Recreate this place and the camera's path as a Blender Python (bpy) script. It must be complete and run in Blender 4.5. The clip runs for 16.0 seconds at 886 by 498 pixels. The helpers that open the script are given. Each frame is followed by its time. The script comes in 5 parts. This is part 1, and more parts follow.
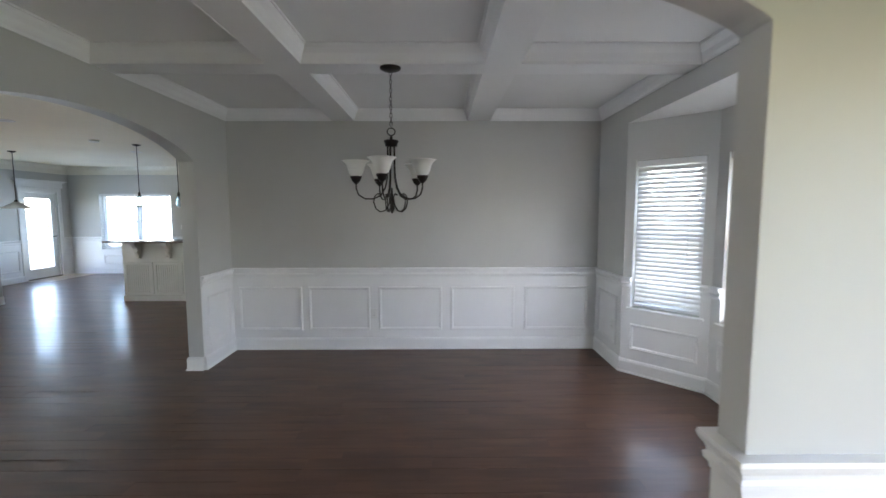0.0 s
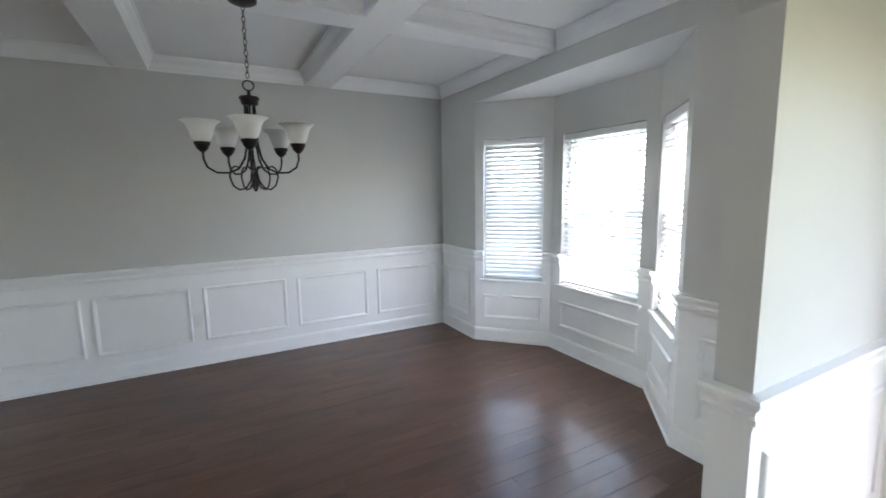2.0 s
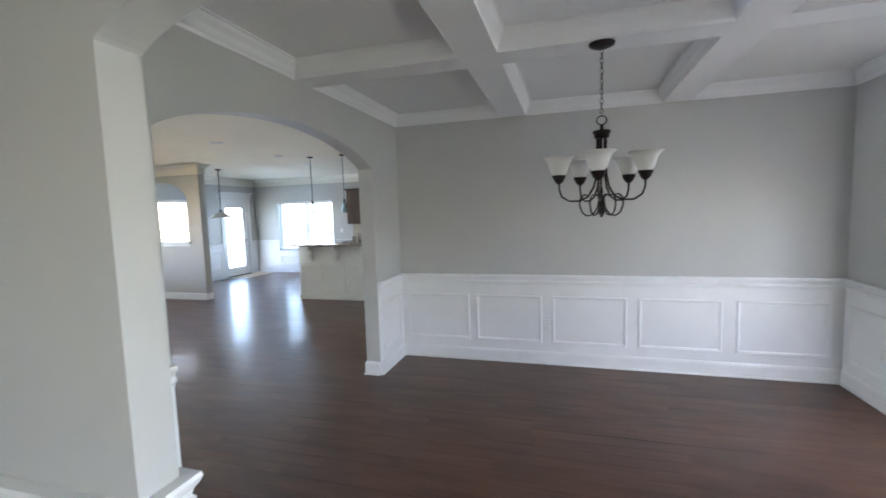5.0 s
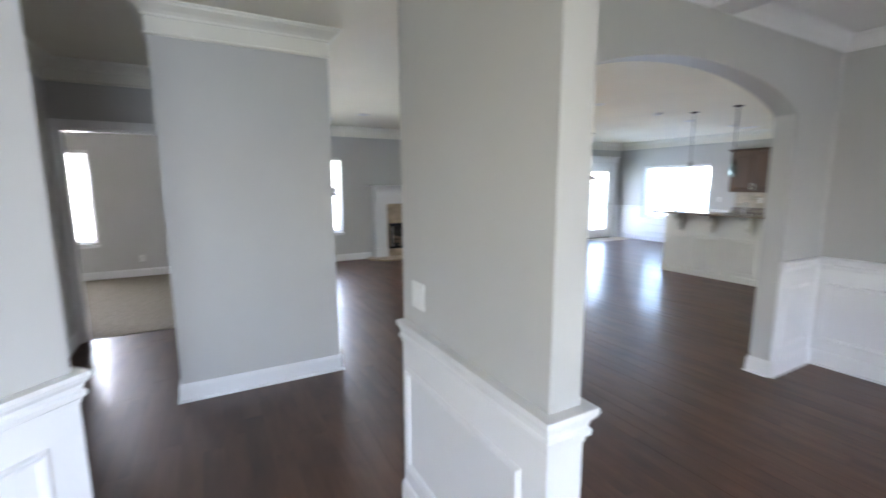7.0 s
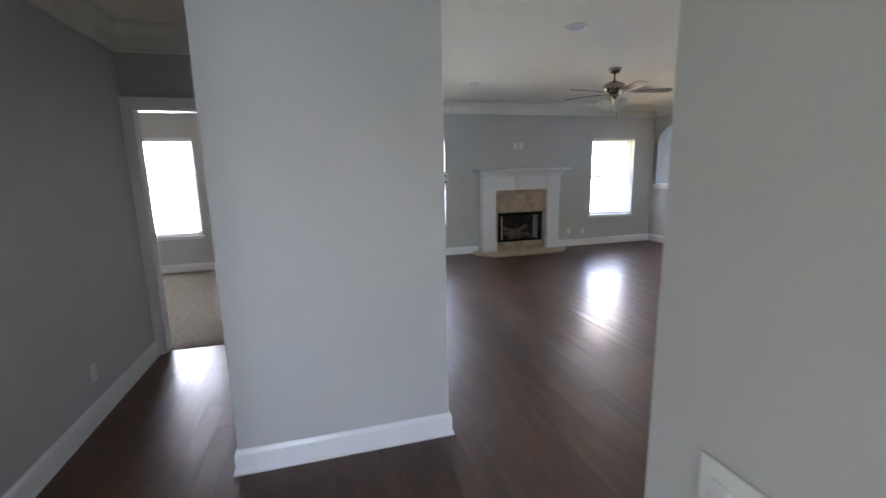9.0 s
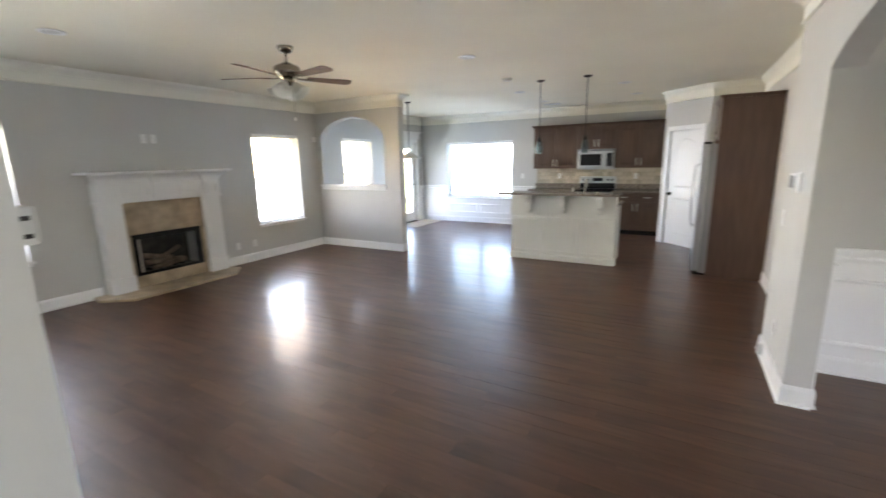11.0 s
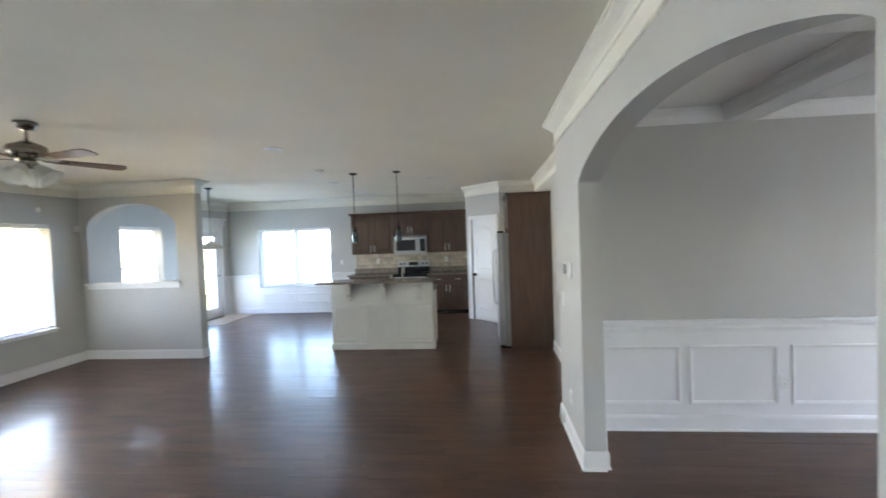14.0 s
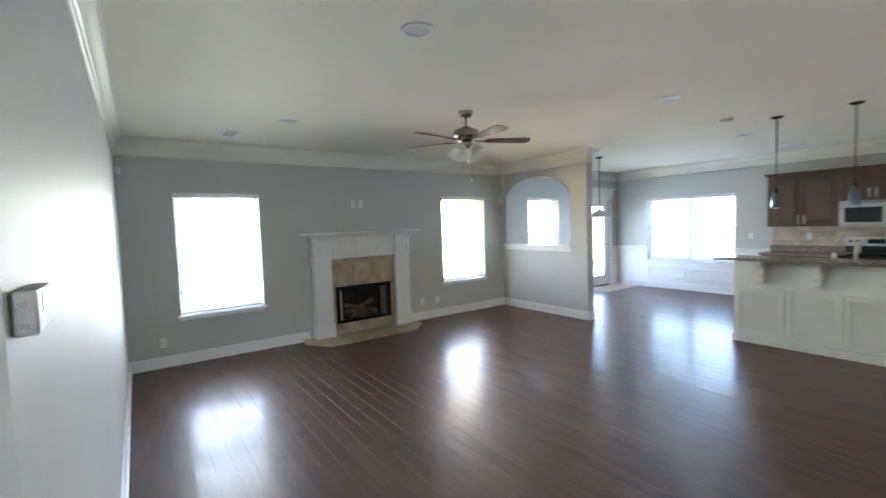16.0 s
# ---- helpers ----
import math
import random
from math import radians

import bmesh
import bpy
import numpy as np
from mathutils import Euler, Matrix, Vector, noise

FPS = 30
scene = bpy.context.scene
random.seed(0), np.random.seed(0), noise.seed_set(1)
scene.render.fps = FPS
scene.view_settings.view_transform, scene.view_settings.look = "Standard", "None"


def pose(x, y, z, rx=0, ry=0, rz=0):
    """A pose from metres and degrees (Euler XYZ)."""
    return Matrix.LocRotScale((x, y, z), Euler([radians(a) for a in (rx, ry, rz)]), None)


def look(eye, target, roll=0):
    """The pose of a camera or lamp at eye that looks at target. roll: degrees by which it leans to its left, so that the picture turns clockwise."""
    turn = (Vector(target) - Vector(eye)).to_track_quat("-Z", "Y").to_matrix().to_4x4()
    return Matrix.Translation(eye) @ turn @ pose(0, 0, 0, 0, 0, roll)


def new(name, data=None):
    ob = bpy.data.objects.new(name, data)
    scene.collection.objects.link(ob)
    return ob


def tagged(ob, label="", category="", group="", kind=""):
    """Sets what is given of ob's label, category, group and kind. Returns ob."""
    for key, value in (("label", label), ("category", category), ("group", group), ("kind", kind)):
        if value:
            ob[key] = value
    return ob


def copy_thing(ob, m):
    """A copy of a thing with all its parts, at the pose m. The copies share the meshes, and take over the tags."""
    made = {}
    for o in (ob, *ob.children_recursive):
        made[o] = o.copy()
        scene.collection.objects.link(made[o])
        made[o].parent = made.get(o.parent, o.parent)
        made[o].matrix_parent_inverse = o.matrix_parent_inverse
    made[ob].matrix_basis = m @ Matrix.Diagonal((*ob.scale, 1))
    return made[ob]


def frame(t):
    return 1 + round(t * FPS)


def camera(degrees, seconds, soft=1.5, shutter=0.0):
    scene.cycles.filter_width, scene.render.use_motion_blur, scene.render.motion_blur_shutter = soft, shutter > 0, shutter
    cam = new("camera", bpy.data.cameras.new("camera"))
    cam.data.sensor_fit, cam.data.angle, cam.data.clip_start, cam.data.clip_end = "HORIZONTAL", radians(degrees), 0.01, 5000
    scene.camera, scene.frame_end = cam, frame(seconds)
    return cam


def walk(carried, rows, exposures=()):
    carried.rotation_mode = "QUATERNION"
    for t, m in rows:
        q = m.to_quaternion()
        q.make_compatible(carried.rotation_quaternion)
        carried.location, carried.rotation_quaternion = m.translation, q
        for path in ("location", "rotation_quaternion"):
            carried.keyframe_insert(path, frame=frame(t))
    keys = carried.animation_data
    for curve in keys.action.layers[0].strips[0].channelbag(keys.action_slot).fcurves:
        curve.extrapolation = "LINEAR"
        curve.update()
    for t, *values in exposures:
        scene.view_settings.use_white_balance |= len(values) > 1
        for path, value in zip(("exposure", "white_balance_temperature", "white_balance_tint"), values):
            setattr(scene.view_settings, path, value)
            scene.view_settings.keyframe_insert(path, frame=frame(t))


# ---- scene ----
cam = camera(92.0, 16.0, shutter=0.4)
PATH = [
    (0, (0.146, 0.06, 1.599), (0.161, 2.052, 1.423), -0.1),
    (0.5, (-0.054, 0.24, 1.613), (-0.059, 2.231, 1.423), -0.0),
    (1, (-0.306, 0.392, 1.58), (-0.057, 2.366, 1.382), -0.6),
    (1.5, (-0.448, 0.49, 1.583), (0.239, 2.352, 1.337), -1.7),
    (2, (-0.427, 0.506, 1.572), (0.51, 2.252, 1.303), -0.9),
    (2.5, (-0.409, 0.517, 1.579), (0.601, 2.221, 1.301), -0.6),
    (3, (-0.403, 0.514, 1.591), (0.381, 2.334, 1.319), -0.7),
    (3.5, (-0.375, 0.497, 1.62), (0.062, 2.442, 1.459), -0.4),
    (4, (-0.363, 0.442, 1.644), (-0.339, 2.438, 1.523), -0.1),
    (4.2, (-0.364, 0.436, 1.654), (-0.49, 2.428, 1.524), -0.3),
    (6.3, (-0.529, 0.323, 1.609), (-1.703, 1.918, 1.325), -3.2),
    (6.5, (-0.555, 0.337, 1.592), (-1.866, 1.821, 1.307), -2.8),
    (7, (-0.61, 0.371, 1.569), (-2.345, 1.32, 1.272), -0.2),
    (7.5, (-0.752, 0.395, 1.563), (-2.658, 0.904, 1.235), 0.6),
    (8, (-1.098, 0.403, 1.58), (-3.012, 0.873, 1.236), -0.4),
    (8.2, (-1.24, 0.449, 1.566), (-3.155, 0.908, 1.218), -0.8),
    (10.3, (-2.746, 0.835, 1.581), (-4.307, 2.019, 1.182), -1.5),
    (10.5, (-2.848, 0.883, 1.593), (-4.264, 2.237, 1.19), -1.4),
    (11, (-3.068, 0.972, 1.625), (-4.025, 2.68, 1.217), -1.2),
    (11.5, (-3.115, 1.026, 1.642), (-3.686, 2.902, 1.249), -0.6),
    (12, (-3.089, 1.076, 1.648), (-3.3, 3.031, 1.284), -0.3),
    (12.5, (-3.066, 1.103, 1.63), (-2.993, 3.073, 1.292), -0.1),
    (13, (-3.063, 1.124, 1.626), (-2.959, 3.097, 1.312), -0.6),
    (13.5, (-3.065, 1.133, 1.697), (-3.02, 3.125, 1.535), -1.4),
    (14, (-3.066, 1.144, 1.736), (-3.261, 3.134, 1.677), -2.1),
    (14.5, (-3.078, 1.149, 1.722), (-3.691, 3.052, 1.691), -2.6),
    (15, (-3.078, 1.168, 1.702), (-4.106, 2.884, 1.683), -2.9),
    (15.5, (-3.082, 1.262, 1.662), (-4.476, 2.693, 1.576), -2.7),
    (16, (-3.217, 1.434, 1.639), (-4.842, 2.594, 1.52), -1.9),
]
walk(cam, [(t, look(eye, target, roll)) for t, eye, target, roll in PATH], exposures=[(0.0, 3.68, 6700, 15), (0.5, 4.0, 6600, 14), (1.5, 4.0, 6500, 13), (3.0, 3.95, 6450, 12), (4.2, 4.05, 6500, 14), (6.5, 4.25, 6450, 18), (7.0, 4.32, 6450, 19), (7.5, 4.05, 6550, 21), (8.2, 3.92, 6450, 22), (10.5, 4.17, 6400, 18), (11.0, 4.47, 7200, 19), (12.0, 4.3, 6550, 16), (13.5, 4.22, 6550, 15), (15.0, 4.22, 6550, 14), (16.0, 4.22, 6550, 14)])

# ---- daylight ----
world = bpy.data.worlds.new("sky")
scene.world = world
world.use_nodes = True
wn = world.node_tree.nodes
wl = world.node_tree.links
sky = wn.new("ShaderNodeTexSky")
sky.sky_type = "NISHITA"
sky.sun_disc = False
sky.sun_elevation = radians(52)
sky.sun_rotation = radians(165)
wl.new(sky.outputs[0], wn["Background"].inputs[0])
wn["Background"].inputs[1].default_value = 0.15
sun = new("sun", bpy.data.lights.new("sun", "SUN"))
sun.data.energy = 3.5
sun.data.angle = radians(0.6)
sun.data.color = (1.0, 0.95, 0.88)
sun.matrix_world = look((0.9, -3.0, 5.4), (0, 0, 0))


def opening_lamp(x, y, z, w, h, heading, watts, colour=(0.94, 0.97, 1.0), lift=0.0, spread=180):
    """A lamp standing in for daylight in one wall opening; it shines along the heading (degrees, 0 along x), lifted
    where a sunlit ground throws it up.
    """
    lamp = new("window_daylight", bpy.data.lights.new("window_daylight", "AREA"))
    lamp.data.shape, lamp.data.size, lamp.data.size_y, lamp.data.energy, lamp.data.color = "RECTANGLE", w, h, watts, colour
    lamp.data.spread = radians(spread)
    a = radians(heading)
    lamp.matrix_world = look((x, y, z), (x + math.cos(a), y + math.sin(a), z + math.tan(radians(lift))))


# great room, breakfast corner and kitchen
opening_lamp(-9.66, 2.31, 1.75, 0.96, 0.74, 12, 1.8, (0.84, 0.94, 0.88), 12, 120)
opening_lamp(-9.66, 2.31, 0.98, 0.96, 0.74, 12, 1.9, (0.72, 0.84, 1.0), 12, 125)
opening_lamp(-9.66, 6.33, 1.75, 0.96, 0.74, -14, 1.7, (1.0, 0.76, 0.38), 12, 110)
opening_lamp(-9.66, 6.33, 0.98, 0.96, 0.74, -14, 1.8, (0.72, 0.84, 1.0), 12, 110)
opening_lamp(-9.66, 8.515, 1.36, 0.96, 1.50, 0, 1.3, (1.0, 0.80, 0.45), 6, 110)
opening_lamp(-9.66, 10.4, 1.1, 0.80, 1.90, 0, 1.8, (0.52, 0.72, 1.0), 2, 110)
opening_lamp(-7.705, 11.48, 1.35, 1.80, 1.40, 270, 2.5, (0.42, 0.66, 1.0), 0, 120)
# bay
opening_lamp(2.72, 3.125, 1.37, 0.84, 1.38, 180, 0.9, (0.74, 0.86, 1.0), 18, 150)
opening_lamp(2.36, 4.09, 1.37, 0.58, 1.38, 226, 0.58, (0.76, 0.87, 1.0), 18, 150)
opening_lamp(2.36, 2.16, 1.37, 0.58, 1.38, 134, 0.85, (0.76, 0.87, 1.0), 18, 150)
# bedroom window; then lamps added at two unseen openings to light the foyer
opening_lamp(-9.82, -1.77, 1.37, 0.94, 1.50, 0, 5.5)
opening_lamp(2.32, -0.33, 1.05, 1.60, 2.05, 183, 0.95, (0.68, 0.80, 1.0), 4, 58)
opening_lamp(0.61, -3.36, 1.05, 0.48, 2.05, 100, 0.5, (0.96, 0.96, 0.90), 18, 125)

# ---- materials ----
def material(name, base, rough=0.5, metal=0.0, vary=0.0, scale=4.0, bump=0.0, bump_scale=60.0, stretch=(1, 1, 1), spec=0.5, tint=None, per_object=0.0, coat=0.0):
    """A node material: base colour varied by two scales of noise, with fine relief."""
    m = bpy.data.materials.new(name)
    m.use_nodes = True
    n, l = m.node_tree.nodes, m.node_tree.links
    b = n["Principled BSDF"]
    b.inputs["Base Color"].default_value = (*base, 1)
    b.inputs["Roughness"].default_value = rough
    b.inputs["Metallic"].default_value = metal
    b.inputs["Specular IOR Level"].default_value = spec
    b.inputs["Coat Weight"].default_value = coat
    b.inputs["Coat Roughness"].default_value = 0.12
    co = n.new("ShaderNodeTexCoord")
    mp = n.new("ShaderNodeMapping")
    mp.inputs["Scale"].default_value = stretch
    l.new(co.outputs["Object"], mp.inputs[0])
    if vary or tint:
        fac = None
        big = n.new("ShaderNodeTexNoise")
        big.inputs["Scale"].default_value = scale
        big.inputs["Detail"].default_value = 6
        l.new(mp.outputs[0], big.inputs["Vector"])
        mix = n.new("ShaderNodeMix")
        mix.data_type = "RGBA"
        other = tint or tuple(c * (1 - vary) for c in base)
        mix.inputs["A"].default_value = (*(c * (1 + vary * 0.5) for c in base), 1)
        mix.inputs["B"].default_value = (*other, 1)
        ramp = n.new("ShaderNodeMapRange")
        ramp.inputs["From Min"].default_value = 0.32
        ramp.inputs["From Max"].default_value = 0.68
        l.new(big.outputs["Fac"], ramp.inputs["Value"])
        fac = ramp.outputs["Result"]
        l.new(fac, mix.inputs["Factor"])
        out = mix.outputs["Result"]
        if per_object:
            info = n.new("ShaderNodeObjectInfo")
            geo = n.new("ShaderNodeNewGeometry")
            add = n.new("ShaderNodeMath")
            add.operation = "ADD"
            l.new(info.outputs["Random"], add.inputs[0])
            l.new(geo.outputs["Random Per Island"], add.inputs[1])
            fr = n.new("ShaderNodeMath")
            fr.operation = "FRACT"
            l.new(add.outputs[0], fr.inputs[0])
            rng = n.new("ShaderNodeMapRange")
            rng.inputs["To Min"].default_value = 1 - per_object
            rng.inputs["To Max"].default_value = 1 + per_object
            l.new(fr.outputs[0], rng.inputs["Value"])
            hs = n.new("ShaderNodeHueSaturation")
            l.new(rng.outputs["Result"], hs.inputs["Value"])
            l.new(out, hs.inputs["Color"])
            out = hs.outputs["Color"]
        l.new(out, b.inputs["Base Color"])
        rr = n.new("ShaderNodeMapRange")
        rr.inputs["To Min"].default_value = rough * 0.97
        rr.inputs["To Max"].default_value = min(1.0, rough * 1.03)
        l.new(fac, rr.inputs["Value"])
        l.new(rr.outputs["Result"], b.inputs["Roughness"])
    if bump:
        fine = n.new("ShaderNodeTexNoise")
        fine.inputs["Scale"].default_value = bump_scale
        fine.inputs["Detail"].default_value = 4
        l.new(mp.outputs[0], fine.inputs["Vector"])
        bp = n.new("ShaderNodeBump")
        bp.inputs["Strength"].default_value = bump
        bp.inputs["Distance"].default_value = 0.01
        l.new(fine.outputs["Fac"], bp.inputs["Height"])
        l.new(bp.outputs["Normal"], b.inputs["Normal"])
    return m


def glass_material(name, rough=0.0, colour=(1, 1, 1)):
    m = bpy.data.materials.new(name)
    m.use_nodes = True
    b = m.node_tree.nodes["Principled BSDF"]
    b.inputs["Base Color"].default_value = (*colour, 1)
    b.inputs["Transmission Weight"].default_value = 1.0
    b.inputs["Roughness"].default_value = rough
    b.inputs["IOR"].default_value = 1.02 if rough == 0 else 1.3
    return m


def floor_wood():
    """Dark stained, hand-scraped boards under a satin finish; grain, scrape marks and tone differ from board to board."""
    m = bpy.data.materials.new("dark_hardwood")
    m.use_nodes = True
    n, l = m.node_tree.nodes, m.node_tree.links
    b = n["Principled BSDF"]
    geo, info = n.new("ShaderNodeNewGeometry"), n.new("ShaderNodeObjectInfo")
    both, one = n.new("ShaderNodeMath"), n.new("ShaderNodeMath")
    both.operation, one.operation = "ADD", "FRACT"
    l.new(info.outputs["Random"], both.inputs[0])
    l.new(geo.outputs["Random Per Island"], both.inputs[1])
    l.new(both.outputs[0], one.inputs[0])
    shift = n.new("ShaderNodeVectorMath")
    shift.operation = "MULTIPLY_ADD"
    l.new(one.outputs[0], shift.inputs[0])
    shift.inputs[1].default_value = (7.3, 1.1, 5.0)
    l.new(geo.outputs["Position"], shift.inputs[2])

    def noise(stretch, detail, source):
        mp, tx = n.new("ShaderNodeMapping"), n.new("ShaderNodeTexNoise")
        mp.inputs["Scale"].default_value = stretch
        tx.inputs["Scale"].default_value = 1.0
        tx.inputs["Detail"].default_value = detail
        l.new(source, mp.inputs[0])
        l.new(mp.outputs[0], tx.inputs["Vector"])
        return tx.outputs["Fac"]

    def mixed(a, c, fac, lo, hi):
        rg, mx = n.new("ShaderNodeMapRange"), n.new("ShaderNodeMix")
        mx.data_type = "RGBA"
        rg.inputs["From Min"].default_value, rg.inputs["From Max"].default_value = lo, hi
        l.new(fac, rg.inputs["Value"])
        l.new(rg.outputs["Result"], mx.inputs["Factor"])
        for k, v in (("A", a), ("B", c)):
            if isinstance(v, tuple):
                mx.inputs[k].default_value = (*v, 1)
            else:
                l.new(v, mx.inputs[k])
        return mx.outputs["Result"]

    grain = mixed((0.122, 0.060, 0.037), (0.096, 0.047, 0.030), noise((2.2, 30, 1), 5, shift.outputs[0]), 0.30, 0.70)
    patch = mixed(grain, (0.060, 0.032, 0.023), noise((1.8, 6.0, 1), 5, shift.outputs[0]), 0.42, 0.74)
    tone = n.new("ShaderNodeMapRange")
    tone.inputs["To Min"].default_value, tone.inputs["To Max"].default_value = 0.93, 1.08
    l.new(one.outputs[0], tone.inputs["Value"])
    hs = n.new("ShaderNodeHueSaturation")
    l.new(tone.outputs["Result"], hs.inputs["Value"])
    l.new(patch, hs.inputs["Color"])
    l.new(hs.outputs["Color"], b.inputs["Base Color"])
    rough = n.new("ShaderNodeMapRange")
    rough.inputs["To Min"].default_value, rough.inputs["To Max"].default_value = 0.34, 0.46
    l.new(noise((1.4, 6.0, 1), 4, geo.outputs["Position"]), rough.inputs["Value"])
    l.new(rough.outputs["Result"], b.inputs["Roughness"])
    b.inputs["Specular IOR Level"].default_value = 0.29
    b.inputs["Coat Weight"].default_value = 0.25
    b.inputs["Coat Roughness"].default_value = 0.12
    scrape = n.new("ShaderNodeBump")
    scrape.inputs["Strength"].default_value, scrape.inputs["Distance"].default_value = 0.13, 0.01
    l.new(noise((3.0, 17, 1), 2, shift.outputs[0]), scrape.inputs["Height"])
    l.new(scrape.outputs["Normal"], b.inputs["Normal"])
    l.new(scrape.outputs["Normal"], b.inputs["Coat Normal"])
    return m


PAINT = material("grey_wall_paint", (0.54, 0.537, 0.52), 0.55, vary=0.03, scale=1.5, bump=0.08, bump_scale=260)
WHITE = material("white_trim_paint", (0.82, 0.82, 0.82), 0.32, vary=0.02, scale=3, bump=0.02, bump_scale=90)
# the ceiling's yellow cast is light bounced off floor and garden, mixed into its colour
CEIL = material("bounce_lit_ceiling_paint", (0.84, 0.80, 0.69), 0.85, vary=0.03, scale=1.2, bump=0.15, bump_scale=220)
COFFER = material("coffer_paint", (0.82, 0.82, 0.81), 0.8, vary=0.03, scale=1.2, bump=0.1, bump_scale=220)
WOOD = floor_wood()
SUBFLOOR = material("floor_joint", (0.05, 0.025, 0.017), 0.9, vary=0.3, scale=8, spec=0.1)
CARPET = material("beige_carpet", (0.34, 0.30, 0.24), 0.95, vary=0.25, scale=30, bump=0.8, bump_scale=300)
TILE = material("beige_stone_tile", (0.46, 0.36, 0.25), 0.35, vary=0.35, scale=5, bump=0.06, bump_scale=40)
CABINET = material("brown_stained_wood", (0.115, 0.068, 0.048), 0.40, vary=0.22, scale=3, bump=0.03, bump_scale=20, stretch=(5, 5, 0.7))
STEEL = material("brushed_steel", (0.55, 0.56, 0.57), 0.30, metal=1.0, vary=0.06, scale=20, stretch=(1, 1, 12))
NICKEL = material("brushed_nickel", (0.50, 0.47, 0.42), 0.28, metal=1.0, vary=0.05, scale=15)
PULL = material("satin_nickel_pull", (0.78, 0.76, 0.72), 0.35, metal=0.85, vary=0.05, scale=15)
BLACK = material("black_enamel", (0.012, 0.012, 0.013), 0.25, vary=0.2, scale=10)
FANMETAL = material("antique_nickel", (0.30, 0.27, 0.23), 0.26, metal=1.0, vary=0.08, scale=15)
BRONZE = material("dark_bronze", (0.035, 0.028, 0.024), 0.38, metal=0.7, vary=0.3, scale=25)
GRANITE = material("speckled_granite", (0.31, 0.27, 0.23), 0.16, vary=0.6, scale=55, tint=(0.10, 0.075, 0.06))
MOSAIC = material("tumbled_travertine", (0.52, 0.45, 0.35), 0.5, vary=0.3, scale=9, bump=0.1, bump_scale=50, per_object=0.2)
GROUT = material("beige_grout", (0.46, 0.41, 0.33), 0.9, vary=0.15, scale=12)
FROST = material("frosted_glass_shade", (0.82, 0.81, 0.77), 0.35, vary=0.04, scale=12, bump=0.02, bump_scale=30)
FROST.node_tree.nodes["Principled BSDF"].inputs["Subsurface Weight"].default_value = 0.0
FROST.node_tree.nodes["Principled BSDF"].inputs["Transmission Weight"].default_value = 0.25
FANGLASS = material("frosted_fan_shade", (0.88, 0.87, 0.82), 0.4, vary=0.03, scale=12)
fn, fl = FANGLASS.node_tree.nodes, FANGLASS.node_tree.links
thin, blend_in = fn.new("ShaderNodeBsdfTranslucent"), fn.new("ShaderNodeMixShader")
thin.inputs[0].default_value = (0.92, 0.91, 0.86, 1)
blend_in.inputs[0].default_value = 0.4
fl.new(fn["Principled BSDF"].outputs[0], blend_in.inputs[1])
fl.new(thin.outputs[0], blend_in.inputs[2])
fl.new(blend_in.outputs[0], fn["Material Output"].inputs[0])
CROWNPAINT = material("cream_crown_paint", (0.82, 0.80, 0.72), 0.4, vary=0.03, scale=3, bump=0.02, bump_scale=90)
SEED = glass_material("blue_grey_glass", 0.15, (0.62, 0.72, 0.74))
SLAT = material("white_blind_slat", (0.80, 0.80, 0.80), 0.4, vary=0.03, scale=6)
GLASS = glass_material("window_glass")
DARKGLASS = material("dark_glass", (0.02, 0.02, 0.022), 0.06, vary=0.1, scale=4)
LOG = material("ceramic_log", (0.20, 0.15, 0.11), 0.9, vary=0.6, scale=12, bump=0.6, bump_scale=30)
# soot of the firebox; also the dark of the vent ducts
SOOT_AND_SHADE = material("sooty_firebrick_and_shade", (0.05, 0.045, 0.04), 0.9, vary=0.5, scale=7, bump=0.3, bump_scale=25)
BLADE = material("walnut_fan_blade", (0.15, 0.075, 0.045), 0.5, vary=0.4, scale=5, stretch=(1, 8, 1))
# grey of the thermostat case includes the shade on its side
SHADEDPLASTIC = material("shaded_plastic", (0.46, 0.46, 0.45), 0.45, vary=0.03, scale=10)
LENS = material("opal_lamp_lens", (0.60, 0.60, 0.58), 0.35, vary=0.08, scale=20)
PLASTIC = material("white_plastic", (0.78, 0.78, 0.76), 0.4, vary=0.02, scale=10)
CREAM = material("cream_island_paint", (0.74, 0.74, 0.68), 0.38, vary=0.03, scale=4, bump=0.03, bump_scale=80)
GRASS = material("lawn", (0.11, 0.13, 0.05), 0.9, vary=0.5, scale=2.5, bump=0.5, bump_scale=60)
LEAF = material("foliage", (0.07, 0.12, 0.035), 0.7, vary=0.5, scale=9, per_object=0.3)
BARK = material("bark", (0.10, 0.075, 0.055), 0.9, vary=0.4, scale=9, bump=0.5, bump_scale=30)


# ---- building tools ----
def mesh_ob(name, bm, mat, parent=None, label="", smooth=False):
    bmesh.ops.recalc_face_normals(bm, faces=bm.faces)
    me = bpy.data.meshes.new(name)
    bm.to_mesh(me)
    bm.free()
    if smooth:
        for p in me.polygons:
            p.use_smooth = True
    me.materials.append(mat)
    ob = new(name, me)
    if parent:
        ob.parent = parent
    if label:
        ob["label"] = label
    return ob


def part(name, bm, mat, parent, label="", smooth=False):
    return mesh_ob(name, bm, mat, parent, label, smooth)


def structure(name, bm, mat, label=""):
    return tagged(mesh_ob(name, bm, mat), label=label, kind="structure")


def thing(name, label, category, m=None, group=""):
    ob = tagged(new(name), label, category, group)
    ob.empty_display_size = 0.1
    if m is not None:
        ob.matrix_world = m
    return ob


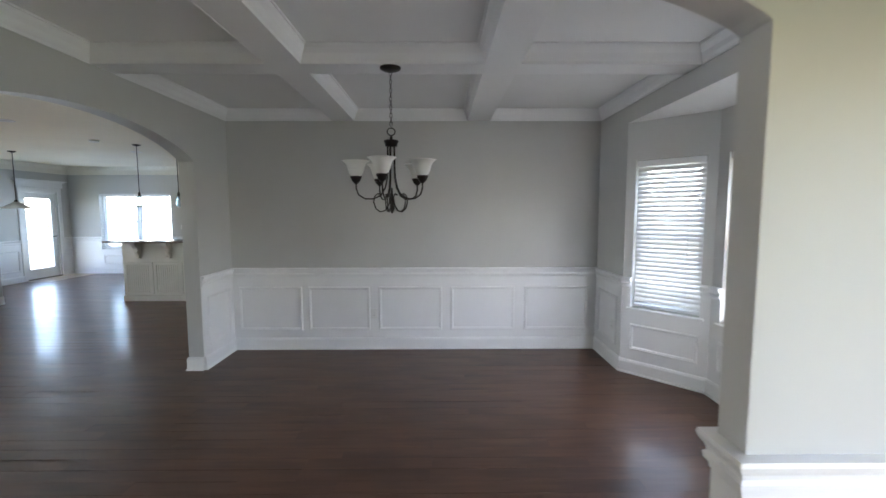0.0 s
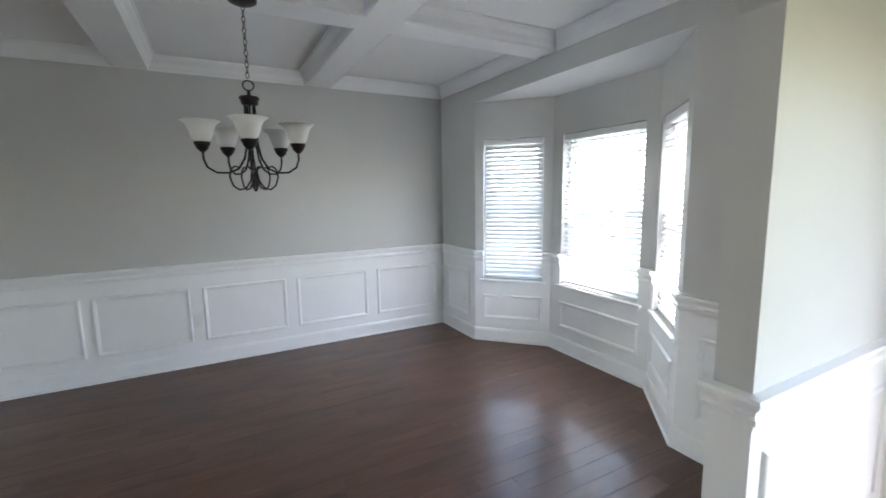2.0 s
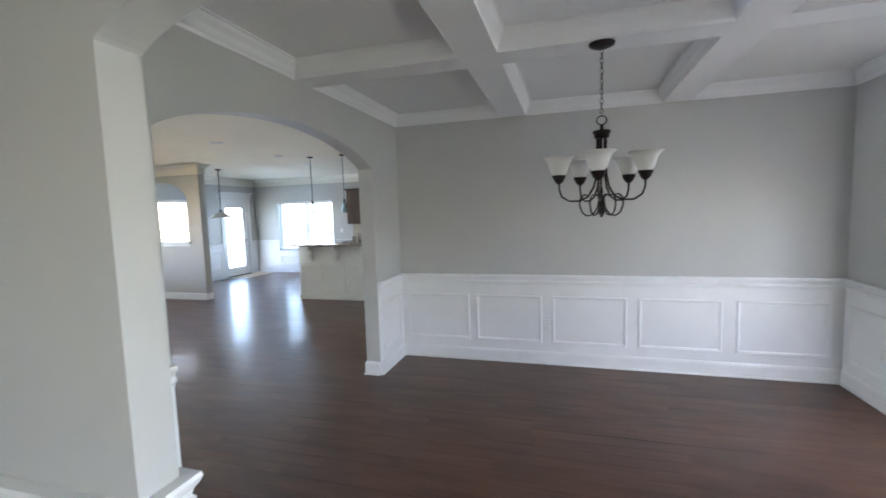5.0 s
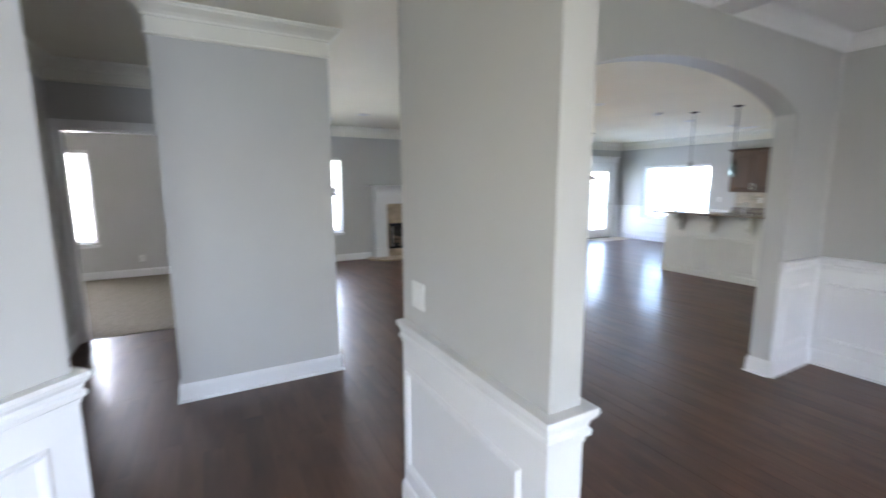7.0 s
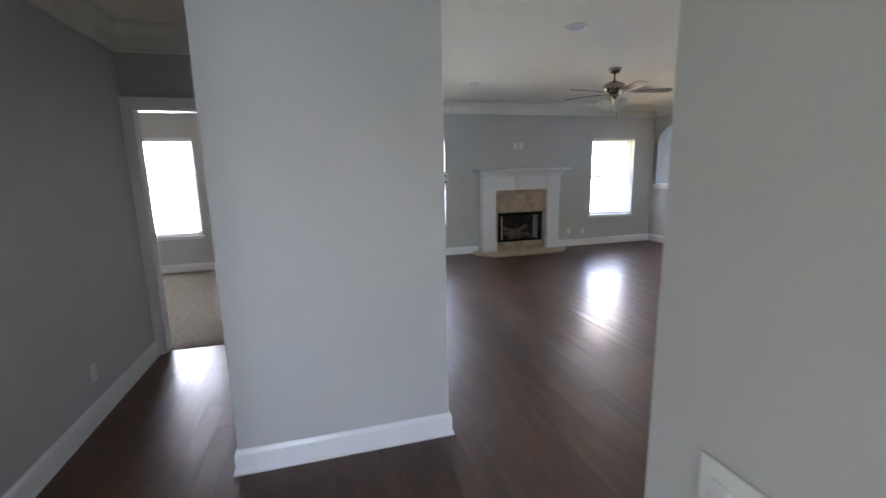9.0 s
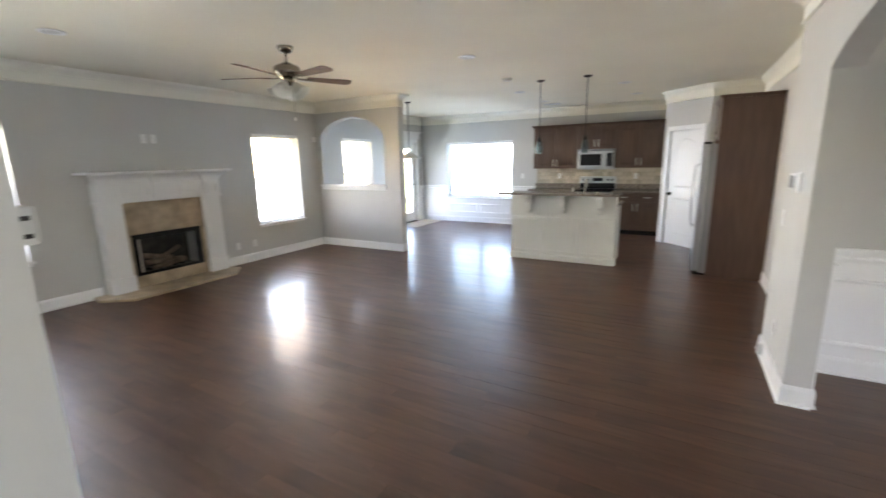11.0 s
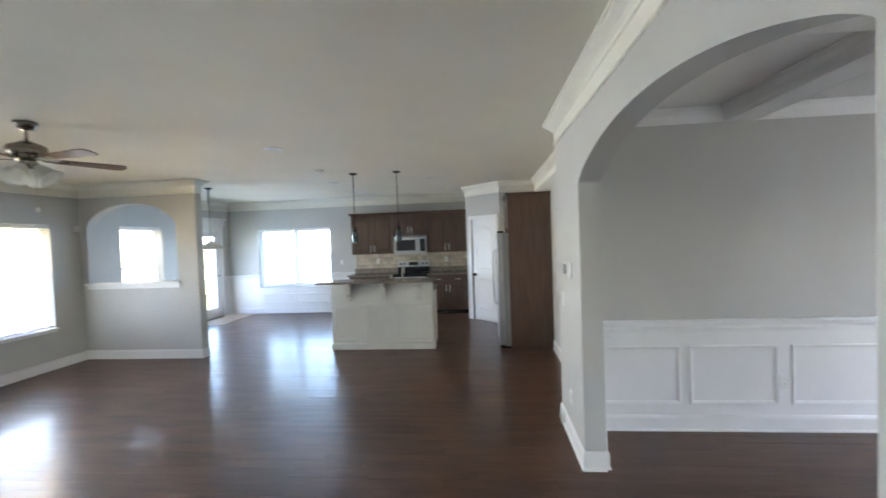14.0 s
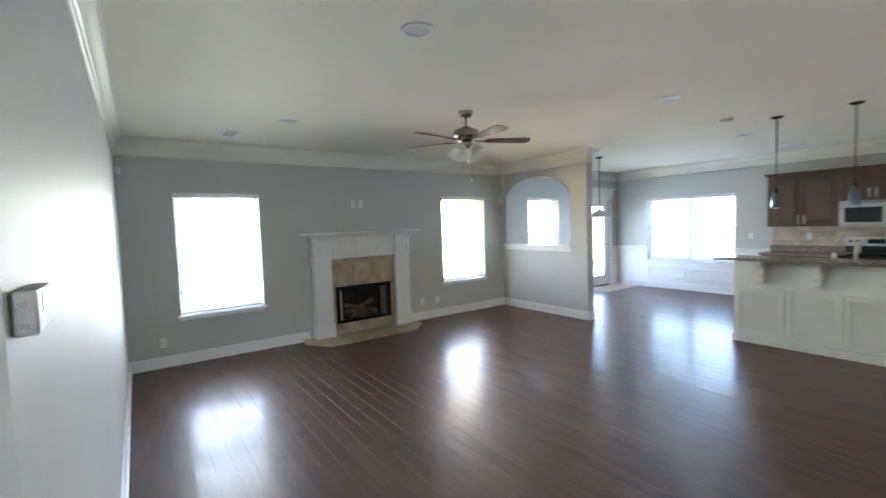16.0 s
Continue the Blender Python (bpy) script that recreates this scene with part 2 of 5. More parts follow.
def box(bm, x0, x1, y0, y1, z0, z1, m=None, bevel=0.0):
    """Adds a box; with a bevel its edges are rounded by one or two cuts."""
    v = [Vector((x, y, z)) for z in (z0, z1) for y in (y0, y1) for x in (x0, x1)]
    vs = [bm.verts.new(m @ p if m else p) for p in v]
    fs = [bm.faces.new([vs[i] for i in q]) for q in ((0, 2, 3, 1), (4, 5, 7, 6), (0, 1, 5, 4), (2, 6, 7, 3), (0, 4, 6, 2), (1, 3, 7, 5))]
    if bevel:
        es = list({e for f in fs for e in f.edges})
        bmesh.ops.bevel(bm, geom=es, offset=bevel, segments=2, profile=0.5, affect="EDGES")
    return bm


def boxes(*items, bevel=0.0):
    bm = bmesh.new()
    for it in items:
        box(bm, *it, bevel=bevel)
    return bm


def lathe(profile, n=24, m=None, bm=None, a0=0.0):
    """Turns (radius, z) pairs round the z axis."""
    bm = bm or bmesh.new()
    rings = []
    for r, z in profile:
        if r < 1e-5:
            p = Vector((0, 0, z))
            rings.append([bm.verts.new(m @ p if m else p)])
        else:
            ring = []
            for i in range(n):
                a = a0 + 2 * math.pi * i / n
                p = Vector((r * math.cos(a), r * math.sin(a), z))
                ring.append(bm.verts.new(m @ p if m else p))
            rings.append(ring)
    for A, B in zip(rings, rings[1:]):
        for i in range(n):
            j = (i + 1) % n
            if len(A) == 1 and len(B) == 1:
                continue
            if len(A) == 1:
                bm.faces.new((A[0], B[i], B[j]))
            elif len(B) == 1:
                bm.faces.new((A[i], B[0], A[j]))
            else:
                bm.faces.new((A[i], B[i], B[j], A[j]))
    return bm


def tube(points, r, n=8, bm=None):
    """A round bar along points; r is one radius or one for each point."""
    bm = bm or bmesh.new()
    pts = [Vector(p) for p in points]
    rs = r if isinstance(r, (list, tuple)) else [r] * len(pts)
    rings = []
    side = None
    for i, p in enumerate(pts):
        d = (pts[min(i + 1, len(pts) - 1)] - pts[max(i - 1, 0)]).normalized()
        ref = side if side is not None else (Vector((0, 0, 1)) if abs(d.z) < 0.9 else Vector((1, 0, 0)))
        u = (ref - d * ref.dot(d)).normalized()
        side = u
        w = d.cross(u)
        rings.append([bm.verts.new(p + rs[i] * (math.cos(2 * math.pi * k / n) * u + math.sin(2 * math.pi * k / n) * w)) for k in range(n)])
    for A, B in zip(rings, rings[1:]):
        for k in range(n):
            bm.faces.new((A[k], A[(k + 1) % n], B[(k + 1) % n], B[k]))
    bm.faces.new(rings[0][::-1])
    bm.faces.new(rings[-1])
    return bm


def sweep(profile, path, closed=False, bm=None):
    """Moves a closed profile of (offset into the room, z) along a plan line with mitred corners; the room lies left of the line."""
    bm = bm or bmesh.new()
    P = [Vector((p[0], p[1])) for p in path]
    N = len(P)
    rings = []
    for i in range(N):
        a = P[i - 1] if (i > 0 or closed) else None
        b = P[(i + 1) % N] if (i < N - 1 or closed) else None
        d1 = (P[i] - a).normalized() if a is not None else None
        d2 = (b - P[i]).normalized() if b is not None else None
        n1 = Vector((-d1.y, d1.x)) if d1 is not None else None
        n2 = Vector((-d2.y, d2.x)) if d2 is not None else None
        if n1 is None:
            mit = n2
        elif n2 is None:
            mit = n1
        else:
            mit = (n1 + n2) / max(0.2, 1 + n1.dot(n2))
        rings.append([bm.verts.new((P[i].x + mit.x * o, P[i].y + mit.y * o, z)) for o, z in profile])
    k = len(profile)
    pairs = list(zip(rings, rings[1:])) + ([(rings[-1], rings[0])] if closed else [])
    for A, B in pairs:
        for j in range(k):
            bm.faces.new((A[j], A[(j + 1) % k], B[(j + 1) % k], B[j]))
    if not closed:
        bm.faces.new(rings[0][::-1])
        bm.faces.new(rings[-1])
    return bm


def arch_z(u, spring, rise, power):
    return spring + rise * max(0.0, 1 - u * u) ** power


def wall(name, p0, p1, thick, z0=0.0, z1=2.76, holes=(), arch=None, mat=None, label="grey painted plasterboard wall"):
    """A wall from p0 to p1, thick to its right. holes: (from, to, bottom, top) along it; arch: (from, to, spring, rise, power, sill)."""
    bm = bmesh.new()
    p0, p1 = Vector((*p0, 0)), Vector((*p1, 0))
    d = (p1 - p0).normalized()
    L = (p1 - p0).length
    right = Vector((d.y, -d.x, 0))
    m = Matrix(((d.x, right.x, 0, p0.x), (d.y, right.y, 0, p0.y), (0, 0, 1, 0), (0, 0, 0, 1)))
    cuts = sorted({0.0, L, *(h[0] for h in holes), *(h[1] for h in holes), *((arch[0], arch[1]) if arch else ())})
    for a, b in zip(cuts, cuts[1:]):
        mid = (a + b) / 2
        hs = [h for h in holes if h[0] < mid < h[1]]
        if arch and arch[0] < mid < arch[1]:
            steps = 28
            if arch[5] > z0:
                box(bm, a, b, 0, thick, z0, arch[5], m)
            cols = []
            for i in range(steps + 1):
                u = -math.cos(math.pi * i / steps)
                s = a + (b - a) * (u + 1) / 2
                q = arch_z(u, arch[2], arch[3], arch[4])
                cols.append([bm.verts.new(m @ Vector(c)) for c in ((s, 0, q), (s, 0, z1), (s, thick, z1), (s, thick, q))])
            for A, B in zip(cols, cols[1:]):
                for k in range(4):
                    bm.faces.new((A[k], B[k], B[(k + 1) % 4], A[(k + 1) % 4]))
            bm.faces.new(cols[0])
            bm.faces.new(cols[-1][::-1])
        elif hs:
            h = hs[0]
            if h[2] > z0:
                box(bm, a, b, 0, thick, z0, h[2], m)
            if h[3] < z1:
                box(bm, a, b, 0, thick, h[3], z1, m)
        else:
            box(bm, a, b, 0, thick, z0, z1, m)
    return structure(name, bm, mat or PAINT, label)


# ---- plan ----
H = 2.74
DX0, DX1, DY0, DY1 = -2.24, 1.96, 1.25, 4.95      # dining room
GX, GY0, GY1 = -9.386, 1.268, 11.2                  # great room: outer wall, south and north faces
BAY = [(1.96, 2.00), (2.49, 2.57), (2.49, 3.68), (1.96, 4.24)]

# walls of the dining room and foyer
wall("wall_dining_north", (DX1 + 0.14, DY1), (DX0 - 0.01, DY1), 0.14)
wall("wall_arch", (DX0, DY1 + 0.14), (DX0, 1.135), 0.15, arch=(DY1 + 0.14 - 4.29, DY1 + 0.14 - 1.955, 2.08, 0.235, 0.78, 0.0))
wall("wall_foyer_opening", (-2.24, 1.135), (2.26, 1.135), -0.115, arch=(0.825, 3.195, 2.06, 0.235, 0.78, 0.0))
wall("wall_dining_east_south", (DX1, DY0), (DX1, 2.0), 0.14)
wall("wall_dining_east_north", (DX1, 4.24), (DX1, DY1), 0.14)
wall("wall_bay_header", (DX1, 2.0), (DX1, 4.24), 0.14, z0=2.44)
WIN1 = (0.085, 0.685, 0.66, 2.075)
WIN2 = (0.115, 0.98, 0.66, 2.075)
bay_len = (Vector(BAY[1]) - Vector(BAY[0])).length
WIN3 = (bay_len - 0.685, bay_len - 0.085, 0.66, 2.075)
wall("wall_bay_south", BAY[0], BAY[1], 0.16, z1=2.5, holes=[WIN3])
wall("wall_bay_east", BAY[1], BAY[2], 0.16, z1=2.5, holes=[WIN2])
wall("wall_bay_north", BAY[2], BAY[3], 0.16, z1=2.5, holes=[WIN1])
bm = bmesh.new()
v = [bm.verts.new((x, y, z)) for z in (2.436, 2.4395) for x, y in BAY]
for q in ((0, 1, 2, 3), (7, 6, 5, 4), (0, 4, 5, 1), (1, 5, 6, 2), (2, 6, 7, 3), (3, 7, 4, 0)):
    bm.faces.new([v[k] for k in q])
structure("ceiling_bay", bm, COFFER, "white painted bay window ceiling")
# the openings in these two walls are added, out of view, for the lamps
wall("wall_foyer_east", (2.12, -3.2), (2.12, 1.135), 0.14, holes=[(2.05, 3.7, 0.0, 2.1)])
wall("wall_foyer_south", (-1.99, -3.2), (2.26, -3.2), 0.14, holes=[(2.35, 2.85, 0.0, 2.1)])
wall("wall_foyer_diagonal", (-2.39, -0.07), (-1.85, -0.61), 0.14)
wall("wall_foyer_west", (-1.85, -0.61), (-1.85, -3.2), 0.14)

# great room, kitchen, hall and bedroom
wall("wall_great_room_south", (GX, GY0), (-4.24, GY0), 0.14)
wall("wall_column", (-4.10, GY0), (-4.10, 0.105), 0.14)
wall("wall_hall_north", (-4.24, 0.105), (-6.0, 0.105), 0.14)
wall("wall_hall_south", (-6.0, -0.88), (-1.99, -0.88), 0.14)
wall("wall_bedroom_door", (-6.0, 1.2), (-6.0, -3.2), 0.14, holes=[(1.14, 2.02, 0.0, 2.11)])
wall("wall_bedroom_west", (-9.6, 1.2), (-9.6, -3.2), 0.16, holes=[(2.49, 3.45, 0.60, 2.15)])
wall("wall_bedroom_south", (-9.7, -3.2), (-5.9, -3.2), 0.14)
wall("wall_bedroom_north", (-6.0, 1.1), (-9.7, 1.1), 0.05)
W4 = (1.82, 2.80, 0.60, 2.12)
W3 = (5.84, 6.82, 0.60, 2.12)
W5 = (8.03, 9.0, 0.60, 2.12)
DOOR = (9.93, 10.86, 0.0, 2.08)
top_y = GY1 + 0.2
wall("wall_great_room_west", (GX, top_y), (GX, GY0 - 0.14), 0.20, holes=[(top_y - b, top_y - a, c, d) for a, b, c, d in (DOOR, W5, W3, (3.755, 4.665, 0.19, 0.74), W4)])
KW = (-8.62, -6.79, 0.64, 2.06)
wall("wall_kitchen_north", (-1.9, GY1), (GX, GY1), 0.20, holes=[(-1.9 - KW[1], -1.9 - KW[0], KW[2], KW[3])])
wall("wall_niche", (-7.45, 7.30), (GX, 7.30), 0.15, arch=(0.33, 1.83, 2.02, 0.40, 0.5, 1.16))
wall("wall_kitchen_east", (-2.08, 5.09), (-2.08, 9.41), 0.14)
wall("wall_kitchen_jog", (-2.39, 5.2), (-2.08, 5.2), 0.11)
wall("wall_pantry_front", (-2.08, 9.41), (-2.76, 9.41), 0.12)
pl = (Vector((-3.44, 10.09)) - Vector((-2.76, 9.41))).length
wall("wall_pantry_diagonal", (-2.76, 9.41), (-3.44, 10.09), 0.12, holes=[(0.13, 0.80, 0.0, 2.05)])
wall("wall_pantry_side", (-3.44, 10.09), (-3.44, GY1), 0.12)
wall("wall_pantry_back", (-1.95, 9.3), (-1.95, 11.3), 0.1)

structure("ceiling", boxes((-9.8, 2.3, -3.4, 11.5, H, H + 0.12)), CEIL, "flat white painted ceiling, warm bounce light in its colour")

# floor under the boards, carpet, stone threshold
structure("floor", boxes((-6.07, 2.7, -3.35, 1.2, -0.12, -0.012), (-9.6, 2.7, 1.2, 11.45, -0.12, -0.012)), SUBFLOOR, "dark hardwood plank floor with a gloss finish")
structure("carpet", boxes((-9.65, -6.07, -3.3, 1.1, -0.12, 0.006)), CARPET, "beige cut pile bedroom carpet")

# mouldings
CROWN = [(0, H - 0.205), (0.010, H - 0.205), (0.018, H - 0.199), (0.018, H - 0.190), (0.010, H - 0.183), (0.010, H - 0.092), (0.020, H - 0.088), (0.024, H - 0.074), (0.040, H - 0.056), (0.066, H - 0.036), (0.078, H - 0.026), (0.082, H - 0.012), (0.096, H - 0.012), (0.096, H), (0, H)]
SMALL = [(0, H - 0.125), (0.008, H - 0.125), (0.011, H - 0.108), (0.02, H - 0.092), (0.03, H - 0.06), (0.048, H - 0.032), (0.054, H - 0.012), (0.064, H - 0.012), (0.064, H), (0, H)]
BASE = [(0, 0), (0.026, 0), (0.026, 0.012), (0.016, 0.018), (0.016, 0.112), (0.012, 0.124), (0.007, 0.135), (0, 0.137)]
WBASE = [(o + 0.008 if o else 0.0, z) for o, z in BASE]
RAIL = [(0, 0.845), (0.012, 0.845), (0.014, 0.86), (0.024, 0.868), (0.026, 0.885), (0.018, 0.895), (0.022, 0.91), (0.034, 0.925), (0.040, 0.94), (0.037, 0.953), (0, 0.955)]
BACK = [(0, 0), (0.008, 0), (0.008, 0.90), (0, 0.90)]


def low(z):
    return [(0, 0), (0.008, 0), (0.008, z), (0, z)]


def along(a, b, s):
    a, b = Vector(a), Vector(b)
    return tuple(a + (b - a).normalized() * s)


def trim(name, profile, path, label, closed=False, mat=None):
    return structure(name, sweep(profile, path, closed), mat or WHITE, label)


FOY = [(2.12, 0.55), (2.12, 1.135), (0.955, 1.135), (0.955, 1.25), (1.96, 1.25), BAY[0]]
DIAG = [(-2.487, -0.167), (-2.39, -0.07), (-1.85, -0.61), (-1.85, -3.2)]
segs = [FOY + [along(BAY[0], BAY[1], WIN3[0])],
        [along(BAY[0], BAY[1], WIN3[1]), BAY[1], along(BAY[1], BAY[2], WIN2[0])],
        [along(BAY[1], BAY[2], WIN2[1]), BAY[2], along(BAY[2], BAY[3], WIN1[0])],
        [along(BAY[2], BAY[3], WIN1[1]), BAY[3], (1.96, 4.95), (-2.24, 4.95), (-2.24, 4.29)]]
FULL = FOY + BAY[1:] + [(1.96, 4.95), (-2.24, 4.95), (-2.24, 4.29)]
STUB = [(-2.24, 1.955), (-2.24, 1.25), (-1.415, 1.25), (-1.415, 1.135), (-2.39, 1.135)]
BOARDS = []
for p in segs + [STUB, DIAG]:
    trim("wainscot_rail", RAIL, p, "white moulded chair rail")
    BOARDS.append((p, trim("wainscot_board", BACK, p, "white painted wainscot panelling")))
for a, b, w in ((BAY[0], BAY[1], WIN3), (BAY[1], BAY[2], WIN2), (BAY[2], BAY[3], WIN1)):
    q = [along(a, b, w[0]), along(a, b, w[1])]
    BOARDS.append((q, trim("wainscot_board", low(0.63), q, "white painted panelling below the bay window")))
trim("baseboard", WBASE, FULL, "white moulded baseboard below the wainscot")
trim("baseboard", WBASE, DIAG, "white moulded baseboard below the wainscot")
trim("baseboard", WBASE, STUB, "white moulded baseboard below the wainscot")
trim("baseboard", BASE, [(-2.24, 4.29), (-2.39, 4.29), (-2.39, 5.2), (-2.08, 5.2), (-2.08, 7.60)], "white moulded baseboard round the arch post")
trim("baseboard", BASE, [(-2.39, 1.135), (-2.39, 1.955), (-2.24, 1.955)], "white moulded baseboard")
trim("baseboard", BASE, [(-7.45, 7.45), (-7.45, 7.30), (GX, 7.30), (GX, 5.06)], "white moulded baseboard")
trim("baseboard", BASE, [(GX, 3.41), (GX, GY0), (-4.10, GY0), (-4.10, 0.105), (-6.0, 0.105)], "white moulded baseboard")
trim("baseboard", BASE, [(-6.0, -0.88), (-2.0, -0.88)], "white moulded baseboard")
trim("baseboard", BASE, [(-9.6, 1.1), (-9.6, -3.2)], "white moulded baseboard")
trim("crown_moulding", CROWN, [(-2.39, 1.135), (-2.39, 5.2), (-2.08, 5.2), (-2.08, 9.41), (-2.76, 9.41), (-3.44, 10.09), (-3.44, GY1), (GX, GY1), (GX, 7.45), (-7.45, 7.45), (-7.45, 7.30), (GX, 7.30), (GX, GY0), (-4.10, GY0), (-4.10, 0.105), (-6.0, 0.105), (-6.0, -0.88), (-2.0, -0.88)], "wide cream white crown moulding", mat=CROWNPAINT)
# breakfast corner wainscot
BK = [(-6.20, GY1), (KW[1], GY1)], [(KW[0], GY1), (GX, GY1), (GX, DOOR[1] + 0.1)], [(GX, DOOR[0] - 0.1), (GX, W5[1])], [(GX, W5[0]), (GX, 7.45), (-7.45, 7.45)]
for p in BK:
    trim("wainscot_rail", RAIL, list(p), "white moulded chair rail")
    BOARDS.append((list(p), trim("wainscot_board", BACK, list(p), "white painted wainscot panelling")))
    trim("baseboard", WBASE, list(p), "white moulded baseboard")
for p in ([(KW[1], GY1), (KW[0], GY1)], [(GX, W5[1]), (GX, W5[0])]):
    BOARDS.append((p, trim("wainscot_board", low(0.60), p, "white painted panelling below a window")))
    trim("baseboard", WBASE, p, "white moulded baseboard")


def picture_frame(a, b, s0, s1, z0, z1, off=0.008):
    """One rectangular applied moulding on the wall from a to b; the room lies left."""
    a, b = Vector((*a, 0)), Vector((*b, 0))
    d = (b - a).normalized()
    n = Vector((-d.y, d.x, 0))
    prof = [(0, 0), (0.006, 0.012), (0.012, 0.016), (0.020, 0.012), (0.028, 0.010), (0.034, 0)]
    bm = bmesh.new()
    rings = []
    for inset, h in prof:
        rings.append([bm.verts.new(a + d * s + n * (off + h) + Vector((0, 0, z))) for s, z in ((s0 + inset, z0 + inset), (s1 - inset, z0 + inset), (s1 - inset, z1 - inset), (s0 + inset, z1 - inset))])
    for A, B in zip(rings, rings[1:]):
        for k in range(4):
            bm.faces.new((A[k], A[(k + 1) % 4], B[(k + 1) % 4], B[k]))
    mid = (a + d * (s0 + s1) / 2).xy
    best = None
    for path, ob in BOARDS:
        for p, q in zip(path, path[1:]):
            p, q = Vector(p), Vector(q)
            u = max(0.0, min(1.0, (mid - p).dot(q - p) / max(1e-9, (q - p).length_squared)))
            dist = (mid - p - (q - p) * u).length
            if best is None or dist < best[0]:
                best = (dist, ob)
    return part("panel_moulding", bm, WHITE, best[1])


for x0, x1 in ((-2.17, -1.44), (-1.37, -0.66), (-0.56, 0.17), (0.27, 1.01), (1.12, 1.86)):
    picture_frame((1.96, 4.95), (-2.24, 4.95), 1.96 - x1, 1.96 - x0, 0.225, 0.735)
picture_frame((-2.24, 4.95), (-2.24, 4.29), 0.09, 0.56, 0.225, 0.735)
picture_frame((1.96, 4.24), (1.96, 4.95), 0.10, 0.61, 0.225, 0.735)
picture_frame((1.96, 1.25), (1.96, 2.0), 0.10, 0.63, 0.225, 0.735)
picture_frame((0.955, 1.25), (1.96, 1.25), 0.10, 0.92, 0.225, 0.735)
picture_frame((2.12, 1.135), (0.955, 1.135), 0.10, 1.10, 0.225, 0.755)
picture_frame((-1.415, 1.135), (-2.39, 1.135), 0.10, 0.93, 0.225, 0.735)
picture_frame((-2.24, 1.955), (-2.24, 1.25), 0.10, 0.53, 0.225, 0.735)
picture_frame((-2.39, -0.07), (-1.85, -0.61), 0.10, 0.66, 0.225, 0.745)
for k, w in ((0, WIN3), (1, WIN2), (2, WIN1)):
    picture_frame(BAY[k], BAY[k + 1], w[0] + (-0.0 if k != 1 else -0.02), w[1], 0.24, 0.50)
for x0, x1 in ((-8.58, -7.74), (-7.67, -6.83)):
    picture_frame((-6.2, GY1), (GX, GY1), -6.2 - x1, -6.2 - x0, 0.24, 0.48)
picture_frame((GX, GY1), (GX, 7.45), GY1 - 9.78, GY1 - 9.06, 0.24, 0.73)
picture_frame((GX, GY1), (GX, 7.45), GY1 - 8.96, GY1 - 8.08, 0.24, 0.48)

# coffered dining ceiling
BX = [(-1.04, -0.81), (0.468, 0.70)]
BY = (3.095, 3.305)
bm = boxes((DX0, DX1, DY0, DY1, H - 0.012, H - 0.001))
structure("ceiling_coffer_field", bm, COFFER, "pale painted coffer panels of the dining room ceiling")
bm = bmesh.new()
for x0, x1 in BX:
    box(bm, x0, x1, DY0, BY[0], 2.605, H - 0.005)
    box(bm, x0, x1, BY[1], DY1, 2.605, H - 0.005)
box(bm, DX0, DX1, BY[0], BY[1], 2.605, H - 0.005)
structure("ceiling_beam", bm, WHITE, "white painted box beams of a coffered ceiling")
xs = [DX0, BX[0][0], BX[0][1], BX[1][0], BX[1][1], DX1]
ys = [DY0, BY[0], BY[1], DY1]
for x0, x1 in zip(xs[::2], xs[1::2]):
    for y0, y1 in zip(ys[::2], ys[1::2]):
        bmt = sweep([(o, z - 0.012) for o, z in SMALL], [(x0, y0), (x1, y0), (x1, y1), (x0, y1)], closed=True)
        structure("crown_moulding", bmt, WHITE, "white crown moulding inside a ceiling coffer")


# ---- windows ----
def frame_matrix(a, b, s):
    """Local x along the wall from a to b, y out of the room, z up; the room lies left of a to b."""
    a, b = Vector((*a, 0)), Vector((*b, 0))
    d = (b - a).normalized()
    out = Vector((d.y, -d.x, 0))
    o = a + d * s
    return Matrix(((d.x, out.x, 0, o.x), (d.y, out.y, 0, o.y), (0, 0, 1, 0), (0, 0, 0, 1)))


